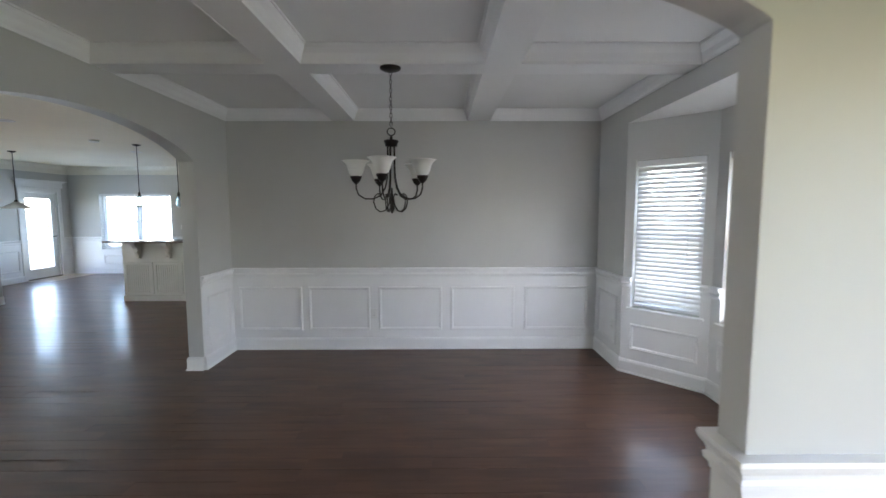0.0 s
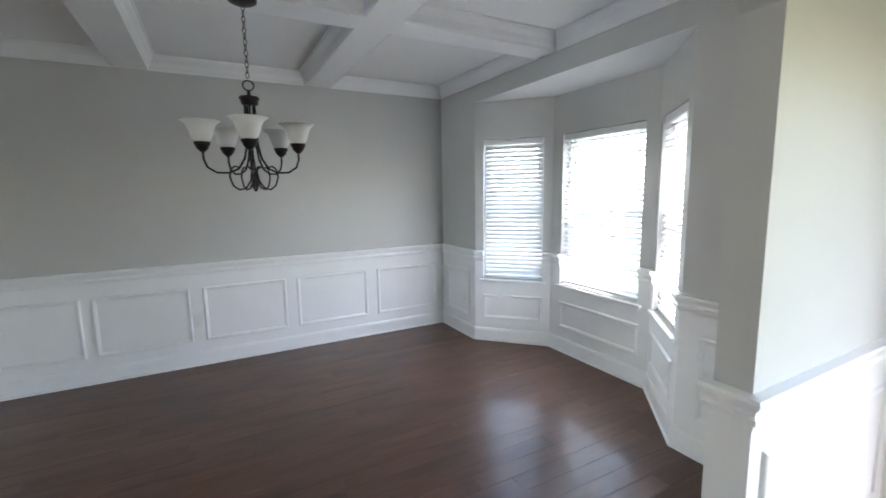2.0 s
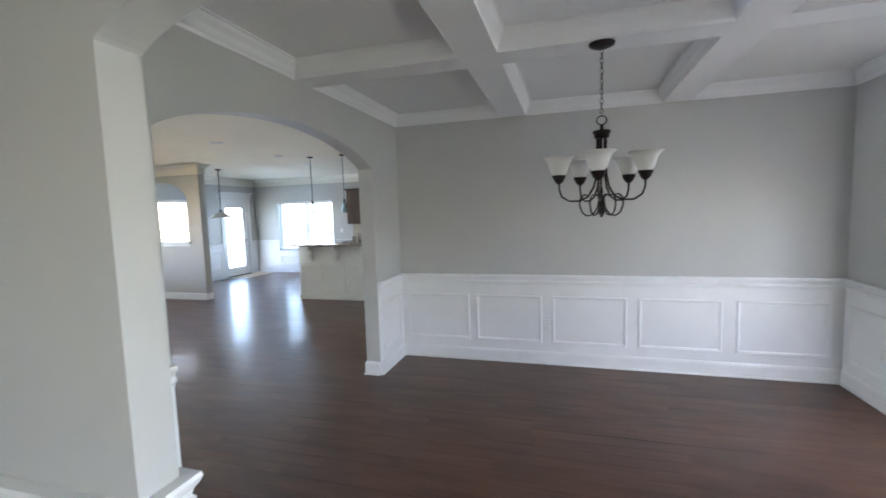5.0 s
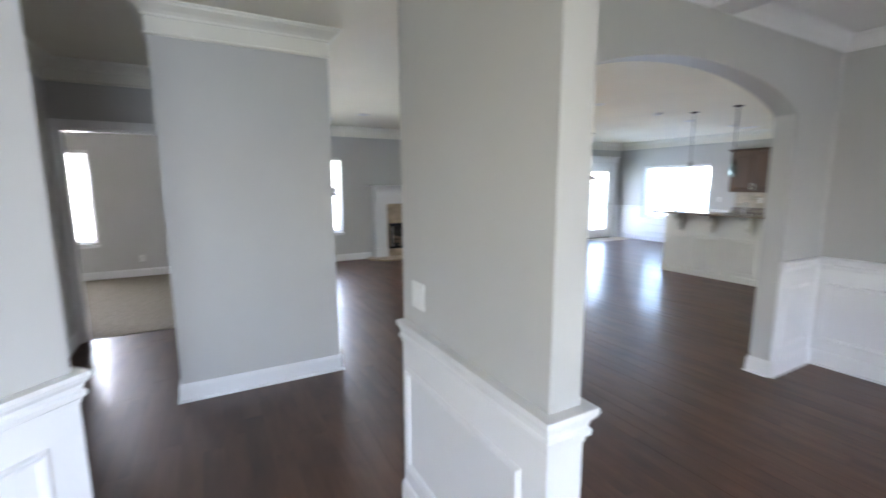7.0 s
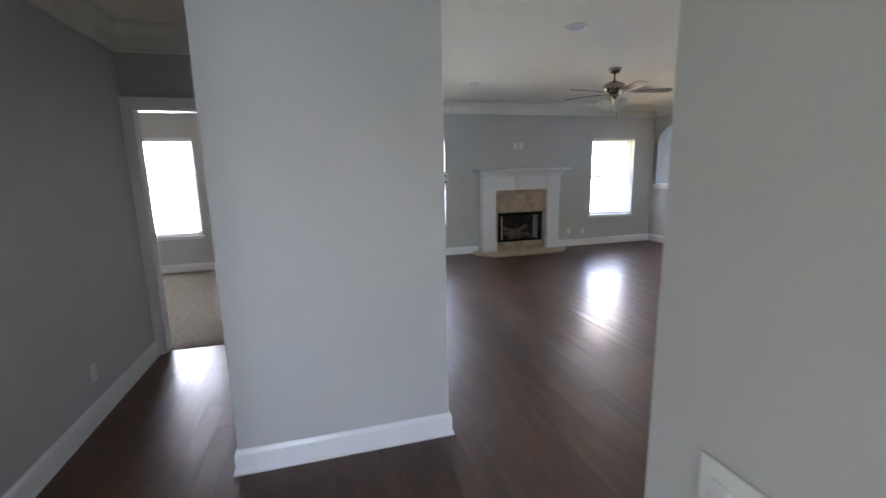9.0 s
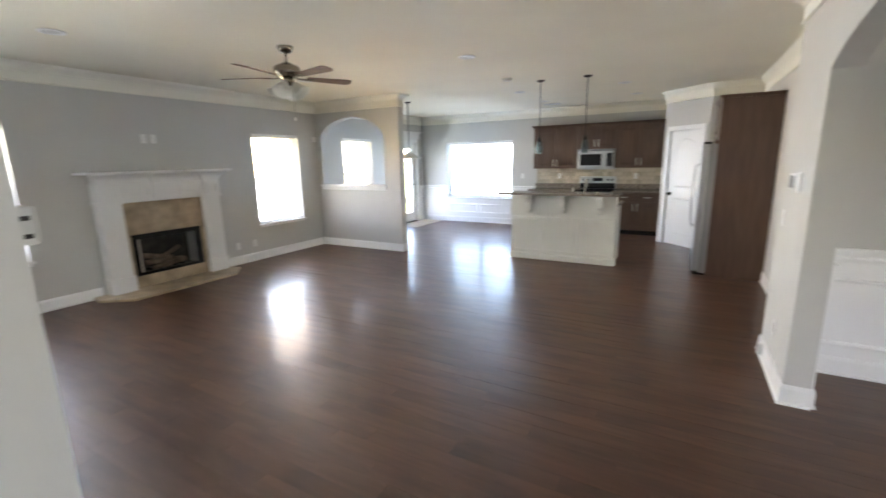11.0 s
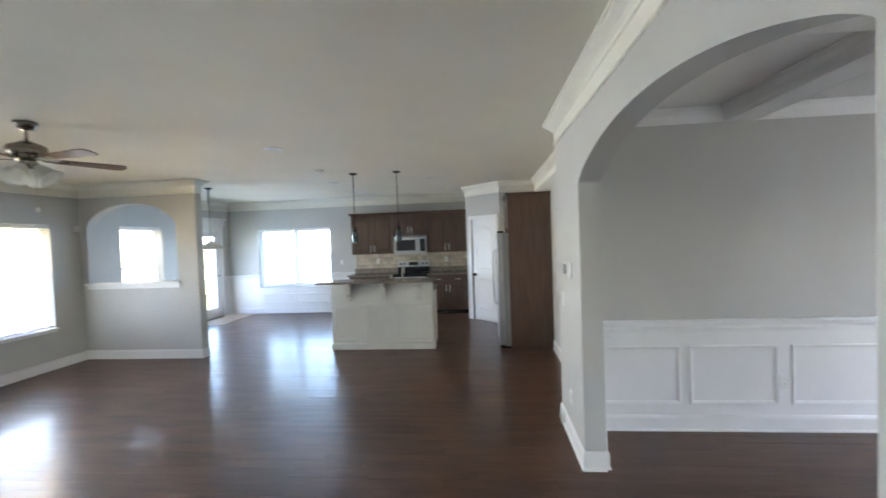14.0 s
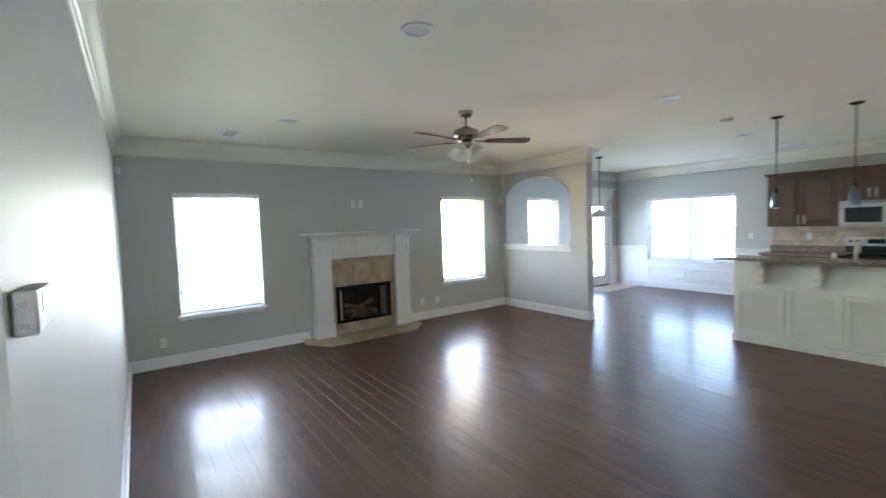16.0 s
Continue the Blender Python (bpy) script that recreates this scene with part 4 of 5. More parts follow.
def ceiling_fan(x, y):
    top = thing("ceiling_fan", "brushed nickel five-blade ceiling fan with frosted light kit", "ceiling fan", pose(x, y, H))
    part("canopy", lathe([(0, 0), (0.075, 0), (0.074, -0.02), (0.055, -0.055), (0.018, -0.065), (0, -0.065)], 24), FANMETAL, top, smooth=True)
    part("downrod", lathe([(0, -0.06), (0.012, -0.06), (0.012, -0.16), (0, -0.16)], 12), FANMETAL, top, smooth=True)
    part("motor_housing", lathe([(0, -0.14), (0.03, -0.145), (0.07, -0.165), (0.115, -0.185), (0.125, -0.20), (0.125, -0.25), (0.11, -0.27), (0.09, -0.285), (0.0, -0.29)], 32), FANMETAL, top, smooth=True)
    right, away = Vector((0.63, 0.776, 0)), Vector((-0.776, 0.63, 0))
    for ang in (300, 12, 84, 156, 228):
        d = right * math.cos(radians(ang)) + away * math.sin(radians(ang))
        yaw = math.degrees(math.atan2(d.y, d.x))
        m = pose(0, 0, -0.285, 0, 0, yaw) @ pose(0, 0, 0, -11, 0, 0)
        bm = bmesh.new()
        outl = [(0.19, -0.045), (0.60, -0.066), (0.645, -0.055), (0.66, -0.02), (0.66, 0.02), (0.645, 0.055), (0.60, 0.066), (0.19, 0.045)]
        lo = [bm.verts.new((px, py, -0.003)) for px, py in outl]
        hi = [bm.verts.new((px, py, 0.003)) for px, py in outl]
        bm.faces.new(hi)
        bm.faces.new(lo[::-1])
        for k in range(len(outl)):
            j = (k + 1) % len(outl)
            bm.faces.new((lo[k], lo[j], hi[j], hi[k]))
        bl = part("blade", bm, BLADE, top, "reddish walnut fan blade")
        bl.matrix_basis = m
        br = part("blade_iron", boxes((0.085, 0.20, -0.016, 0.016, -0.012, -0.004), (0.185, 0.255, -0.03, 0.03, -0.008, -0.0035), bevel=0.003), FANMETAL, bl)
    part("switch_housing", lathe([(0, -0.289), (0.05, -0.29), (0.058, -0.31), (0.052, -0.345), (0.03, -0.36), (0, -0.362)], 24), FANMETAL, top, smooth=True)
    for i in range(4):
        a = radians(90 * i + 20)
        mm = Matrix.Translation((0.062 * math.cos(a), 0.062 * math.sin(a), -0.345)) @ Matrix.Rotation(a, 4, "Z") @ Matrix.Rotation(radians(-42), 4, "Y")
        part("light_shade", lathe([(r * 1.3, q * 1.3) for r, q in ((0.018, 0.0), (0.028, -0.01), (0.038, -0.04), (0.050, -0.075), (0.068, -0.10), (0.064, -0.10), (0.046, -0.075), (0.034, -0.04), (0.02, -0.008))], 20, mm), FANGLASS, top, "frosted tulip glass shade", True)
    chain = part("pull_chain", tube([(0.03, 0.03, -0.35), (0.03, 0.03, -0.66)], 0.0015, 5), FANMETAL, top)
    part("chain_fob", lathe([(0, -0.70), (0.010, -0.695), (0.013, -0.68), (0.008, -0.662), (0, -0.66)], 12, Matrix.Translation((0.03, 0.03, 0))), PLASTIC, chain, smooth=True)
    return top


ceiling_fan(-6.58, 4.165)


def island_pendant(x, y):
    top = thing("pendant_lamp", "slim bronze pendant with a small blue-grey glass shade", "pendant lamp", pose(x, y, H), "pendants over the island")
    part("canopy", lathe([(0, 0), (0.062, 0), (0.058, -0.012), (0.02, -0.026), (0, -0.028)], 20), BRONZE, top, smooth=True)
    part("rod", lathe([(0, -0.025), (0.006, -0.025), (0.006, -0.82), (0, -0.82)], 10), BRONZE, top, smooth=True)
    part("socket", lathe([(0, -0.80), (0.012, -0.805), (0.022, -0.83), (0.024, -0.875), (0, -0.88)], 16), BRONZE, top, smooth=True)
    part("glass_shade", lathe([(0.022, -0.86), (0.034, -0.89), (0.050, -0.95), (0.053, -0.985), (0.048, -1.03), (0.040, -1.06), (0.036, -1.06), (0.045, -1.03), (0.049, -0.985), (0.046, -0.95), (0.030, -0.89), (0.019, -0.862)], 20), SEED, top, smooth=True)
    return top


p1 = island_pendant(-5.03, 7.53)
copy_thing(p1, pose(-4.356, 7.53, H))

bp = thing("pendant_lamp", "bronze rod pendant with a wide white glass cone shade", "pendant lamp", pose(-7.90, 8.30, H - 0.0005))
part("canopy", lathe([(0, 0), (0.065, 0), (0.06, -0.015), (0.015, -0.03), (0, -0.03)], 20), BRONZE, bp, smooth=True)
part("rod", lathe([(0, -0.03), (0.007, -0.03), (0.007, -0.93), (0, -0.93)], 10), BRONZE, bp, smooth=True)
part("socket", lathe([(0, -0.91), (0.02, -0.915), (0.035, -0.945), (0.02, -0.96), (0, -0.96)], 16), BRONZE, bp, smooth=True)
part("glass_shade", lathe([(0.028, -0.945), (0.06, -0.965), (0.22, -1.06), (0.25, -1.08), (0.242, -1.08), (0.21, -1.063), (0.05, -0.97), (0.024, -0.952)], 32), FROST, bp, "white glass cone shade", True)

first = None
for x, y in ((-5.285, 5.565), (-5.31, 2.80), (-7.78, 2.78), (-7.78, 5.57), (-5.66, 8.42), (-3.98, 8.47), (-3.94, 9.88), (-5.66, 9.9)):
    if first is None:
        first = thing("recessed_light", "white trimmed recessed ceiling light, switched off", "ceiling light", pose(x, y, H), "recessed ceiling lights")
        part("trim_ring", lathe([(0.068, 0.0), (0.098, 0.0), (0.096, -0.006), (0.078, -0.010), (0.070, -0.004), (0.066, -0.001)], 28), WHITE, first, smooth=True)
        part("lens", lathe([(0, -0.0015), (0.0675, -0.0015), (0.0675, -0.0005), (0, -0.0005)], 24), LENS, first, "grey recessed lens")
    else:
        copy_thing(first, pose(x, y, H))
hl = thing("ceiling_light", "cream glass flush mount hall light with a dark finial", "ceiling light", pose(-3.90, -0.36, H))
part("base_ring", lathe([(0, 0), (0.15, 0), (0.152, -0.012), (0.14, -0.028), (0, -0.028)], 28), BRONZE, hl, "dark bronze base ring", True)
part("glass_dome", lathe([(0.138, -0.026), (0.135, -0.045), (0.118, -0.075), (0.085, -0.102), (0.045, -0.118), (0.0, -0.123)], 28), FROST, hl, "cream frosted glass dome", True)
part("finial", lathe([(0, -0.120), (0.012, -0.122), (0.014, -0.132), (0.007, -0.142), (0, -0.146)], 14), BRONZE, hl, smooth=True)
sd = thing("smoke_detector", "round white smoke detector on the ceiling", "smoke detector", pose(-5.385, 7.08, H))
part("housing", lathe([(0, 0), (0.068, 0), (0.068, -0.018), (0.055, -0.034), (0.0, -0.038)], 24), PLASTIC, sd, smooth=True)
for x, y in ((-5.65, 10.45), (-8.61, 2.36)):
    vt = thing("ceiling_vent", "white louvred ceiling air vent", "vent", pose(x, y, H))
    part("frame", boxes((-0.17, 0.17, -0.09, -0.07, -0.008, 0), (-0.17, 0.17, 0.07, 0.09, -0.008, 0), (-0.17, -0.15, -0.07, 0.07, -0.008, 0), (0.15, 0.17, -0.07, 0.07, -0.008, 0)), WHITE, vt)
    # dark sheet in place of the shaded duct behind the louvres
    part("duct_shade", boxes((-0.15, 0.15, -0.07, 0.07, -0.0015, -0.0005)), SOOT_AND_SHADE, vt)
    for k in range(7):
        yy = -0.06 + k * 0.02
        part("slat", boxes((-0.15, 0.15, yy - 0.006, yy + 0.004, -0.006, -0.003)), WHITE, vt)


# ---- kitchen ----
def shaker(bm_parent, m, x0, x1, z0, z1, y, mat, handle=None, drawer=False):
    """A framed cabinet door at depth y, facing -y; handle: 'l', 'r' or 'c'."""
    t = 0.02
    st = 0.055 if not drawer else 0.032
    bm = boxes((x0, x0 + st, y - t, y, z0, z1), (x1 - st, x1, y - t, y, z0, z1), (x0 + st, x1 - st, y - t, y, z0, z0 + st), (x0 + st, x1 - st, y - t, y, z1 - st, z1), (x0 + st, x1 - st, y - t + 0.013, y, z0 + st, z1 - st))
    if not drawer:
        # raised field with sloped edges inside the frame
        rings = []
        for inset, dep in ((st, 0.0125), (st + 0.010, 0.0125), (st + 0.042, 0.003)):
            rings.append([bm.verts.new((x, y - t + dep, z)) for x, z in ((x0 + inset, z0 + inset), (x1 - inset, z0 + inset), (x1 - inset, z1 - inset), (x0 + inset, z1 - inset))])
        for A, B in zip(rings, rings[1:]):
            for k in range(4):
                bm.faces.new((A[k], A[(k + 1) % 4], B[(k + 1) % 4], B[k]))
        bm.faces.new(rings[-1])
    d = part("drawer_front" if drawer else "door", bm, mat, bm_parent)
    if handle:
        if drawer:
            c = (x0 + x1) / 2
            pts = [(c - 0.06, y - t, (z0 + z1) / 2), (c - 0.058, y - t - 0.028, (z0 + z1) / 2), (c + 0.058, y - t - 0.028, (z0 + z1) / 2), (c + 0.06, y - t, (z0 + z1) / 2)]
        else:
            hx = x1 - 0.035 if handle[0] == "r" else x0 + 0.035
            hz = z0 + 0.11 if handle[1] == "b" else z1 - 0.11
            pts = [(hx, y - t, hz - 0.07), (hx, y - t - 0.03, hz - 0.066), (hx, y - t - 0.03, hz + 0.066), (hx, y - t, hz + 0.07)]
        part("handle", tube(pts, 0.0065, 8), PULL, d, "brushed nickel bar handle", True)
    return d


def upper(x0, x1, z0, z1, n, depth=0.30):
    top = thing("wall_cabinet", "dark brown stained wood wall cabinet, doors closed", "cabinet", pose(0, GY1, 0), "upper kitchen cabinets")
    part("body", boxes((x0, x1, -depth, -0.002, z0, z1)), CABINET, top)
    w = (x1 - x0 - 0.03) / n
    for i in range(n):
        a = x0 + 0.015 + i * w
        shaker(top, None, a + 0.007, a + w - 0.007, z0 + 0.012, z1 - 0.03, -depth - 0.001, CABINET, "rb" if i == 0 else "lb")
    return top


upper(-6.16, -5.15, 1.38, 2.277, 2)
upper(-5.148, -4.392, 1.785, 2.277, 2)
upper(-4.39, -3.445, 1.38, 2.277, 2)
tagged(structure("cabinet_crown", sweep([(0, 2.277), (0.012, 2.277), (0.02, 2.292), (0.045, 2.317), (0.05, 2.332), (0, 2.332)], [(-3.445, GY1 - 0.30), (-6.16, GY1 - 0.30), (-6.16, GY1 - 0.002)]), CABINET, "dark brown cabinet crown moulding"))


def lower(x0, x1, n):
    top = thing("base_cabinet", "dark brown stained wood base cabinet with drawers", "cabinet", pose(0, GY1, 0), "lower kitchen cabinets")
    part("body", boxes((x0, x1, -0.59, -0.002, 0.10, 0.885)), CABINET, top)
    part("toe_kick", boxes((x0, x1, -0.53, -0.45, 0.0, 0.0995)), BLACK, top)
    w = (x1 - x0 - 0.02) / n
    for i in range(n):
        a = x0 + 0.01 + i * w
        shaker(top, None, a + 0.007, a + w - 0.007, 0.125, 0.69, -0.591, CABINET, "rt" if i % 2 == 0 else "lt")
        shaker(top, None, a + 0.007, a + w - 0.007, 0.71, 0.865, -0.591, CABINET, "c", True)
    return top


lower(-4.365, -3.445, 2)
lower(-6.16, -5.135, 2)
for x0, x1 in ((-4.367, -3.443), (-6.19, -5.133)):
    ct = thing("countertop", "polished brown speckled granite kitchen worktop", "countertop")
    part("slab", boxes((x0, x1, GY1 - 0.635, GY1 - 0.003, 0.886, 0.922), bevel=0.004), GRANITE, ct)
    part("upstand", boxes((x0, x1, GY1 - 0.026, GY1 - 0.003, 0.9225, 1.03), bevel=0.002), GRANITE, ct)
# backsplash tiles
bs = structure("backsplash", boxes((-6.16, -3.445, GY1 - 0.006, GY1 - 0.001, 1.031, 1.379)), GROUT, "tumbled beige stone tile backsplash")
tile_mesh = None
for r in range(4):
    for c in range(27):
        x0 = -6.155 + c * 0.1 + (0.05 if r % 2 else 0.0)
        if x0 + 0.097 > -3.446:
            continue
        if tile_mesh is None:
            tob = part("tile", boxes((0, 0.0965, -0.006, 0, 0, 0.083), bevel=0.0025), MOSAIC, bs)
            tile_mesh = tob.data
        else:
            tob = new("tile", tile_mesh)
            tob.parent = bs
        tob.location = (x0, GY1 - 0.0065, 1.033 + r * 0.0865)


def wall_plate(m, kind="outlet", gangs=1):
    names = {"outlet": ("power_outlet", "white duplex power outlet plate", "outlet"), "switch": ("light_switch", "white rocker light switch plate", "switch")}[kind]
    top = thing(names[0], names[1] + (" with two gangs" if gangs > 1 else ""), names[2], m)
    w = 0.035 + 0.023 * (gangs - 1)
    part("plate", boxes((-w, w, -0.006, -0.0005, -0.058, 0.058), bevel=0.002), PLASTIC, top)
    for g in range(gangs):
        cx = (g - (gangs - 1) / 2) * 0.046
        if kind == "outlet":
            for z in (-0.021, 0.021):
                sk = part("socket", boxes((cx - 0.016, cx + 0.016, -0.0085, -0.006, z - 0.014, z + 0.014), bevel=0.002), PLASTIC, top)
                part("slots", boxes((cx - 0.008, cx - 0.006, -0.0092, -0.0086, z - 0.004, z + 0.006), (cx + 0.006, cx + 0.008, -0.0092, -0.0086, z - 0.004, z + 0.006)), BLACK, sk)
        else:
            part("rocker", boxes((cx - 0.015, cx + 0.015, -0.010, -0.006, -0.032, 0.032), bevel=0.003), PLASTIC, top)
    return top


for x in (-5.62, -3.98):
    wall_plate(pose(x, GY1 - 0.0135, 1.20))
wall_plate(pose(-6.52, GY1, 1.20), "switch")


# range
rg = thing("kitchen_range", "stainless steel and black electric range", "range", pose(-4.75, GY1, 0))
part("body", boxes((-0.38, 0.38, -0.63, -0.015, 0.03, 0.905), bevel=0.004), BLACK, rg)
part("cooktop", boxes((-0.382, 0.382, -0.645, -0.09, 0.906, 0.922), bevel=0.004), DARKGLASS, rg, "black glass cooktop")
ov = part("oven_door", boxes((-0.37, 0.37, -0.658, -0.632, 0.22, 0.86), bevel=0.006), STEEL, rg, "stainless oven door")
part("oven_window", boxes((-0.26, 0.26, -0.661, -0.6585, 0.36, 0.70), bevel=0.001), DARKGLASS, ov)
part("oven_handle", tube([(-0.32, -0.66, 0.80), (-0.32, -0.70, 0.80), (0.32, -0.70, 0.80), (0.32, -0.66, 0.80)], 0.011, 10), STEEL, ov, smooth=True)
part("drawer", boxes((-0.37, 0.37, -0.655, -0.632, 0.05, 0.205), bevel=0.004), STEEL, rg)
bg = part("backguard", boxes((-0.38, 0.38, -0.089, -0.015, 0.923, 1.19), bevel=0.008), STEEL, rg, "stainless control backguard")
part("lower_strip", boxes((-0.378, 0.378, -0.094, -0.0895, 0.925, 1.045)), BLACK, bg)
part("display", boxes((-0.11, 0.11, -0.093, -0.0895, 1.085, 1.16)), BLACK, bg)
for x in (-0.31, -0.22, 0.22, 0.31):
    part("knob", lathe([(0, 0), (0.024, 0), (0.022, 0.018), (0.012, 0.022), (0, 0.022)], 14, Matrix.Translation((x, -0.09, 1.12)) @ pose(0, 0, 0, 90)), BLACK, bg)

# microwave
mw = thing("microwave", "stainless over-the-range microwave oven with dark window", "microwave", pose(-4.77, GY1, 0))
part("body", boxes((-0.378, 0.378, -0.36, -0.003, 1.355, 1.783), bevel=0.004), STEEL, mw)
dr = part("door", boxes((-0.376, 0.20, -0.392, -0.361, 1.385, 1.735), bevel=0.006), STEEL, mw)
part("door_window", boxes((-0.315, 0.125, -0.396, -0.3925, 1.44, 1.68), bevel=0.001), DARKGLASS, dr)
part("handle", tube([(0.165, -0.392, 1.42), (0.165, -0.43, 1.43), (0.165, -0.43, 1.69), (0.165, -0.392, 1.70)], 0.010, 8), STEEL, dr, smooth=True)
part("control_panel", boxes((0.203, 0.376, -0.39, -0.361, 1.385, 1.735), bevel=0.004), STEEL, mw)
part("keypad", boxes((0.235, 0.35, -0.393, -0.3905, 1.42, 1.70)), DARKGLASS, mw)
part("vent_grille", boxes(*[(-0.37, 0.37, -0.365, -0.3605, 1.741 + 0.01 * k, 1.746 + 0.01 * k) for k in range(4)]), BLACK, mw)

# refrigerator with its enclosure
fg = thing("refrigerator", "stainless steel side-by-side refrigerator with grey sides", "refrigerator", pose(0, 0, 0))
part("body", boxes((-2.80, -2.10, 7.655, 8.54, 0.03, 1.755), bevel=0.006), material("grey_fridge_side", (0.30, 0.31, 0.32), 0.35, vary=0.05, scale=8), fg, "grey painted fridge cabinet")
for y0, y1, hy in ((7.655, 8.03, 7.99), (8.036, 8.54, 8.08)):
    d = part("door", boxes((-2.885, -2.802, y0, y1, 0.05, 1.75), bevel=0.012), STEEL, fg)
    part("handle", tube([(-2.885, hy, 0.62), (-2.93, hy, 0.66), (-2.955, hy, 1.0), (-2.93, hy, 1.46), (-2.885, hy, 1.50)], 0.011, 8), STEEL, d, smooth=True)
part("hinge_cap", boxes((-2.87, -2.78, 7.67, 7.73, 1.7555, 1.785), bevel=0.004), BLACK, fg)
part("foot_grille", boxes((-2.86, -2.12, 7.67, 8.53, 0.0, 0.0295)), BLACK, fg)
tc = thing("tall_cabinet", "dark brown stained wood refrigerator enclosure with upper cupboard", "cabinet")
part("side_panel", boxes((-2.715, -2.083, 7.60, 7.65, 0.0, 2.305)), CABINET, tc)
part("side_panel", boxes((-2.715, -2.083, 8.55, 8.60, 0.0, 2.305)), CABINET, tc)
cb = part("upper_box", boxes((-2.69, -2.083, 7.6505, 8.5495, 1.82, 2.305)), CABINET, tc)
for y0, y1, hy in ((7.66, 8.09, 8.06), (8.10, 8.54, 8.13)):
    d = part("door", boxes((-2.712, -2.6905, y0, y1, 1.835, 2.285), bevel=0.004), CABINET, tc)
    part("handle", tube([(-2.712, hy, 1.86), (-2.742, hy, 1.866), (-2.742, hy, 1.994), (-2.712, hy, 2.0)], 0.006, 8), NICKEL, d, smooth=True)
part("crown", sweep([(0, 2.3055), (0.01, 2.3055), (0.03, 2.33), (0.034, 2.345), (0, 2.345)], [(-2.083, 7.60), (-2.715, 7.60), (-2.715, 8.60)]), CABINET, tc)
part("top_board", boxes((-2.715, -2.083, 7.60, 8.60, 2.3055, 2.34)), CABINET, tc)

# island
isl = thing("kitchen_island", "cream painted island with beadboard panels and corbels", "kitchen island", pose(0, 0, 0))
IX0, IX1, IY0 = -5.51, -3.90, 7.69
part("knee_wall", boxes((IX0, IX1, IY0, IY0 + 0.13, 0.0, 1.06)), CREAM, isl)
part("base_box", boxes((IX0 + 0.03, IX1 - 0.02, IY0 + 0.1305, IY0 + 0.72, 0.0, 0.885)), CREAM, isl)
part("baseboard", sweep([(0, 0), (0.018, 0), (0.018, 0.085), (0.010, 0.10), (0, 0.105)], [(IX1, IY0 + 0.13), (IX1, IY0), (IX0, IY0), (IX0, IY0 + 0.13)]), CREAM, isl)
n0, n1 = IX0 + 0.02, IX1 - 0.02
pw = (n1 - n0) / 3
for i in range(3):
    a, b = n0 + i * pw + 0.006, n0 + (i + 1) * pw - 0.006
    st = 0.052
    pn = part("panel_frame", boxes((a, a + st, IY0 - 0.026, IY0 - 0.0005, 0.12, 0.70), (b - st, b, IY0 - 0.026, IY0 - 0.0005, 0.12, 0.70), (a + st, b - st, IY0 - 0.026, IY0 - 0.0005, 0.12, 0.165), (a + st, b - st, IY0 - 0.026, IY0 - 0.0005, 0.65, 0.70)), CREAM, isl)
    cnt = 11
    bw = (b - a - 2 * st) / cnt
    for k in range(cnt):
        x = a + st + k * bw
        part("bead_board", boxes((x + 0.003, x + bw - 0.003, IY0 - 0.013, IY0 - 0.0005, 0.166, 0.649)), CREAM, pn)


def extrude(profile, x0, x1, y):
    """A side profile of (depth, z) drawn out from x0 to x1."""
    bm = bmesh.new()
    A = [bm.verts.new((x0, y + o, z)) for o, z in profile]
    B = [bm.verts.new((x1, y + o, z)) for o, z in profile]
    for k in range(len(profile)):
        j = (k + 1) % len(profile)
        bm.faces.new((A[k], A[j], B[j], B[k]))
    bm.faces.new(A)
    bm.faces.new(B[::-1])
    return bm


for x in (-5.21, -4.665, -4.115):
    upper_curl = [(0, 1.034), (-0.155, 1.034), (-0.162, 1.015), (-0.155, 0.998), (-0.135, 0.985), (-0.108, 0.968), (-0.092, 0.945), (-0.088, 0.915), (0, 0.915)]
    lower_curl = [(0, 0.899), (-0.092, 0.899), (-0.098, 0.885), (-0.092, 0.870), (-0.072, 0.856), (-0.058, 0.838), (-0.055, 0.815), (-0.064, 0.798), (-0.062, 0.780), (-0.045, 0.770), (-0.025, 0.775), (0, 0.762)]
    cb = part("corbel", extrude(upper_curl, x - 0.036, x + 0.036, IY0), CREAM, isl, "scrolled cream painted corbel")
    part("corbel_cap", boxes((x - 0.048, x + 0.048, IY0 - 0.178, IY0 - 0.0005, 1.0345, 1.0600), bevel=0.004), CREAM, cb)
    part("corbel_band", boxes((x - 0.042, x + 0.042, IY0 - 0.104, IY0 - 0.0005, 0.8995, 0.9145), bevel=0.003), CREAM, cb)
    part("corbel_scroll", extrude(lower_curl, x - 0.030, x + 0.030, IY0), CREAM, cb)
bt = thing("countertop", "polished brown speckled granite raised bar top", "countertop")
part("slab", boxes((-5.66, -3.84, 7.43, 7.86, 1.061, 1.097), bevel=0.006), GRANITE, bt)
lt = thing("countertop", "polished brown speckled granite island worktop", "countertop")
part("slab", boxes((IX0 - 0.02, IX1 + 0.02, IY0 + 0.135, IY0 + 0.76, 0.886, 0.921), bevel=0.004), GRANITE, lt)
fc = thing("kitchen_faucet", "chrome gooseneck faucet on the island worktop", "faucet", pose(-4.44, 8.12, 0.921))
part("spout", tube([(0, 0, 0.0), (0, 0, 0.27)] + [(0, 0.07 - 0.07 * math.cos(a), 0.27 + 0.07 * math.sin(a)) for a in [math.pi * i / 10 for i in range(11)]] + [(0, 0.14, 0.22)], 0.014, 10), NICKEL, fc, smooth=True)
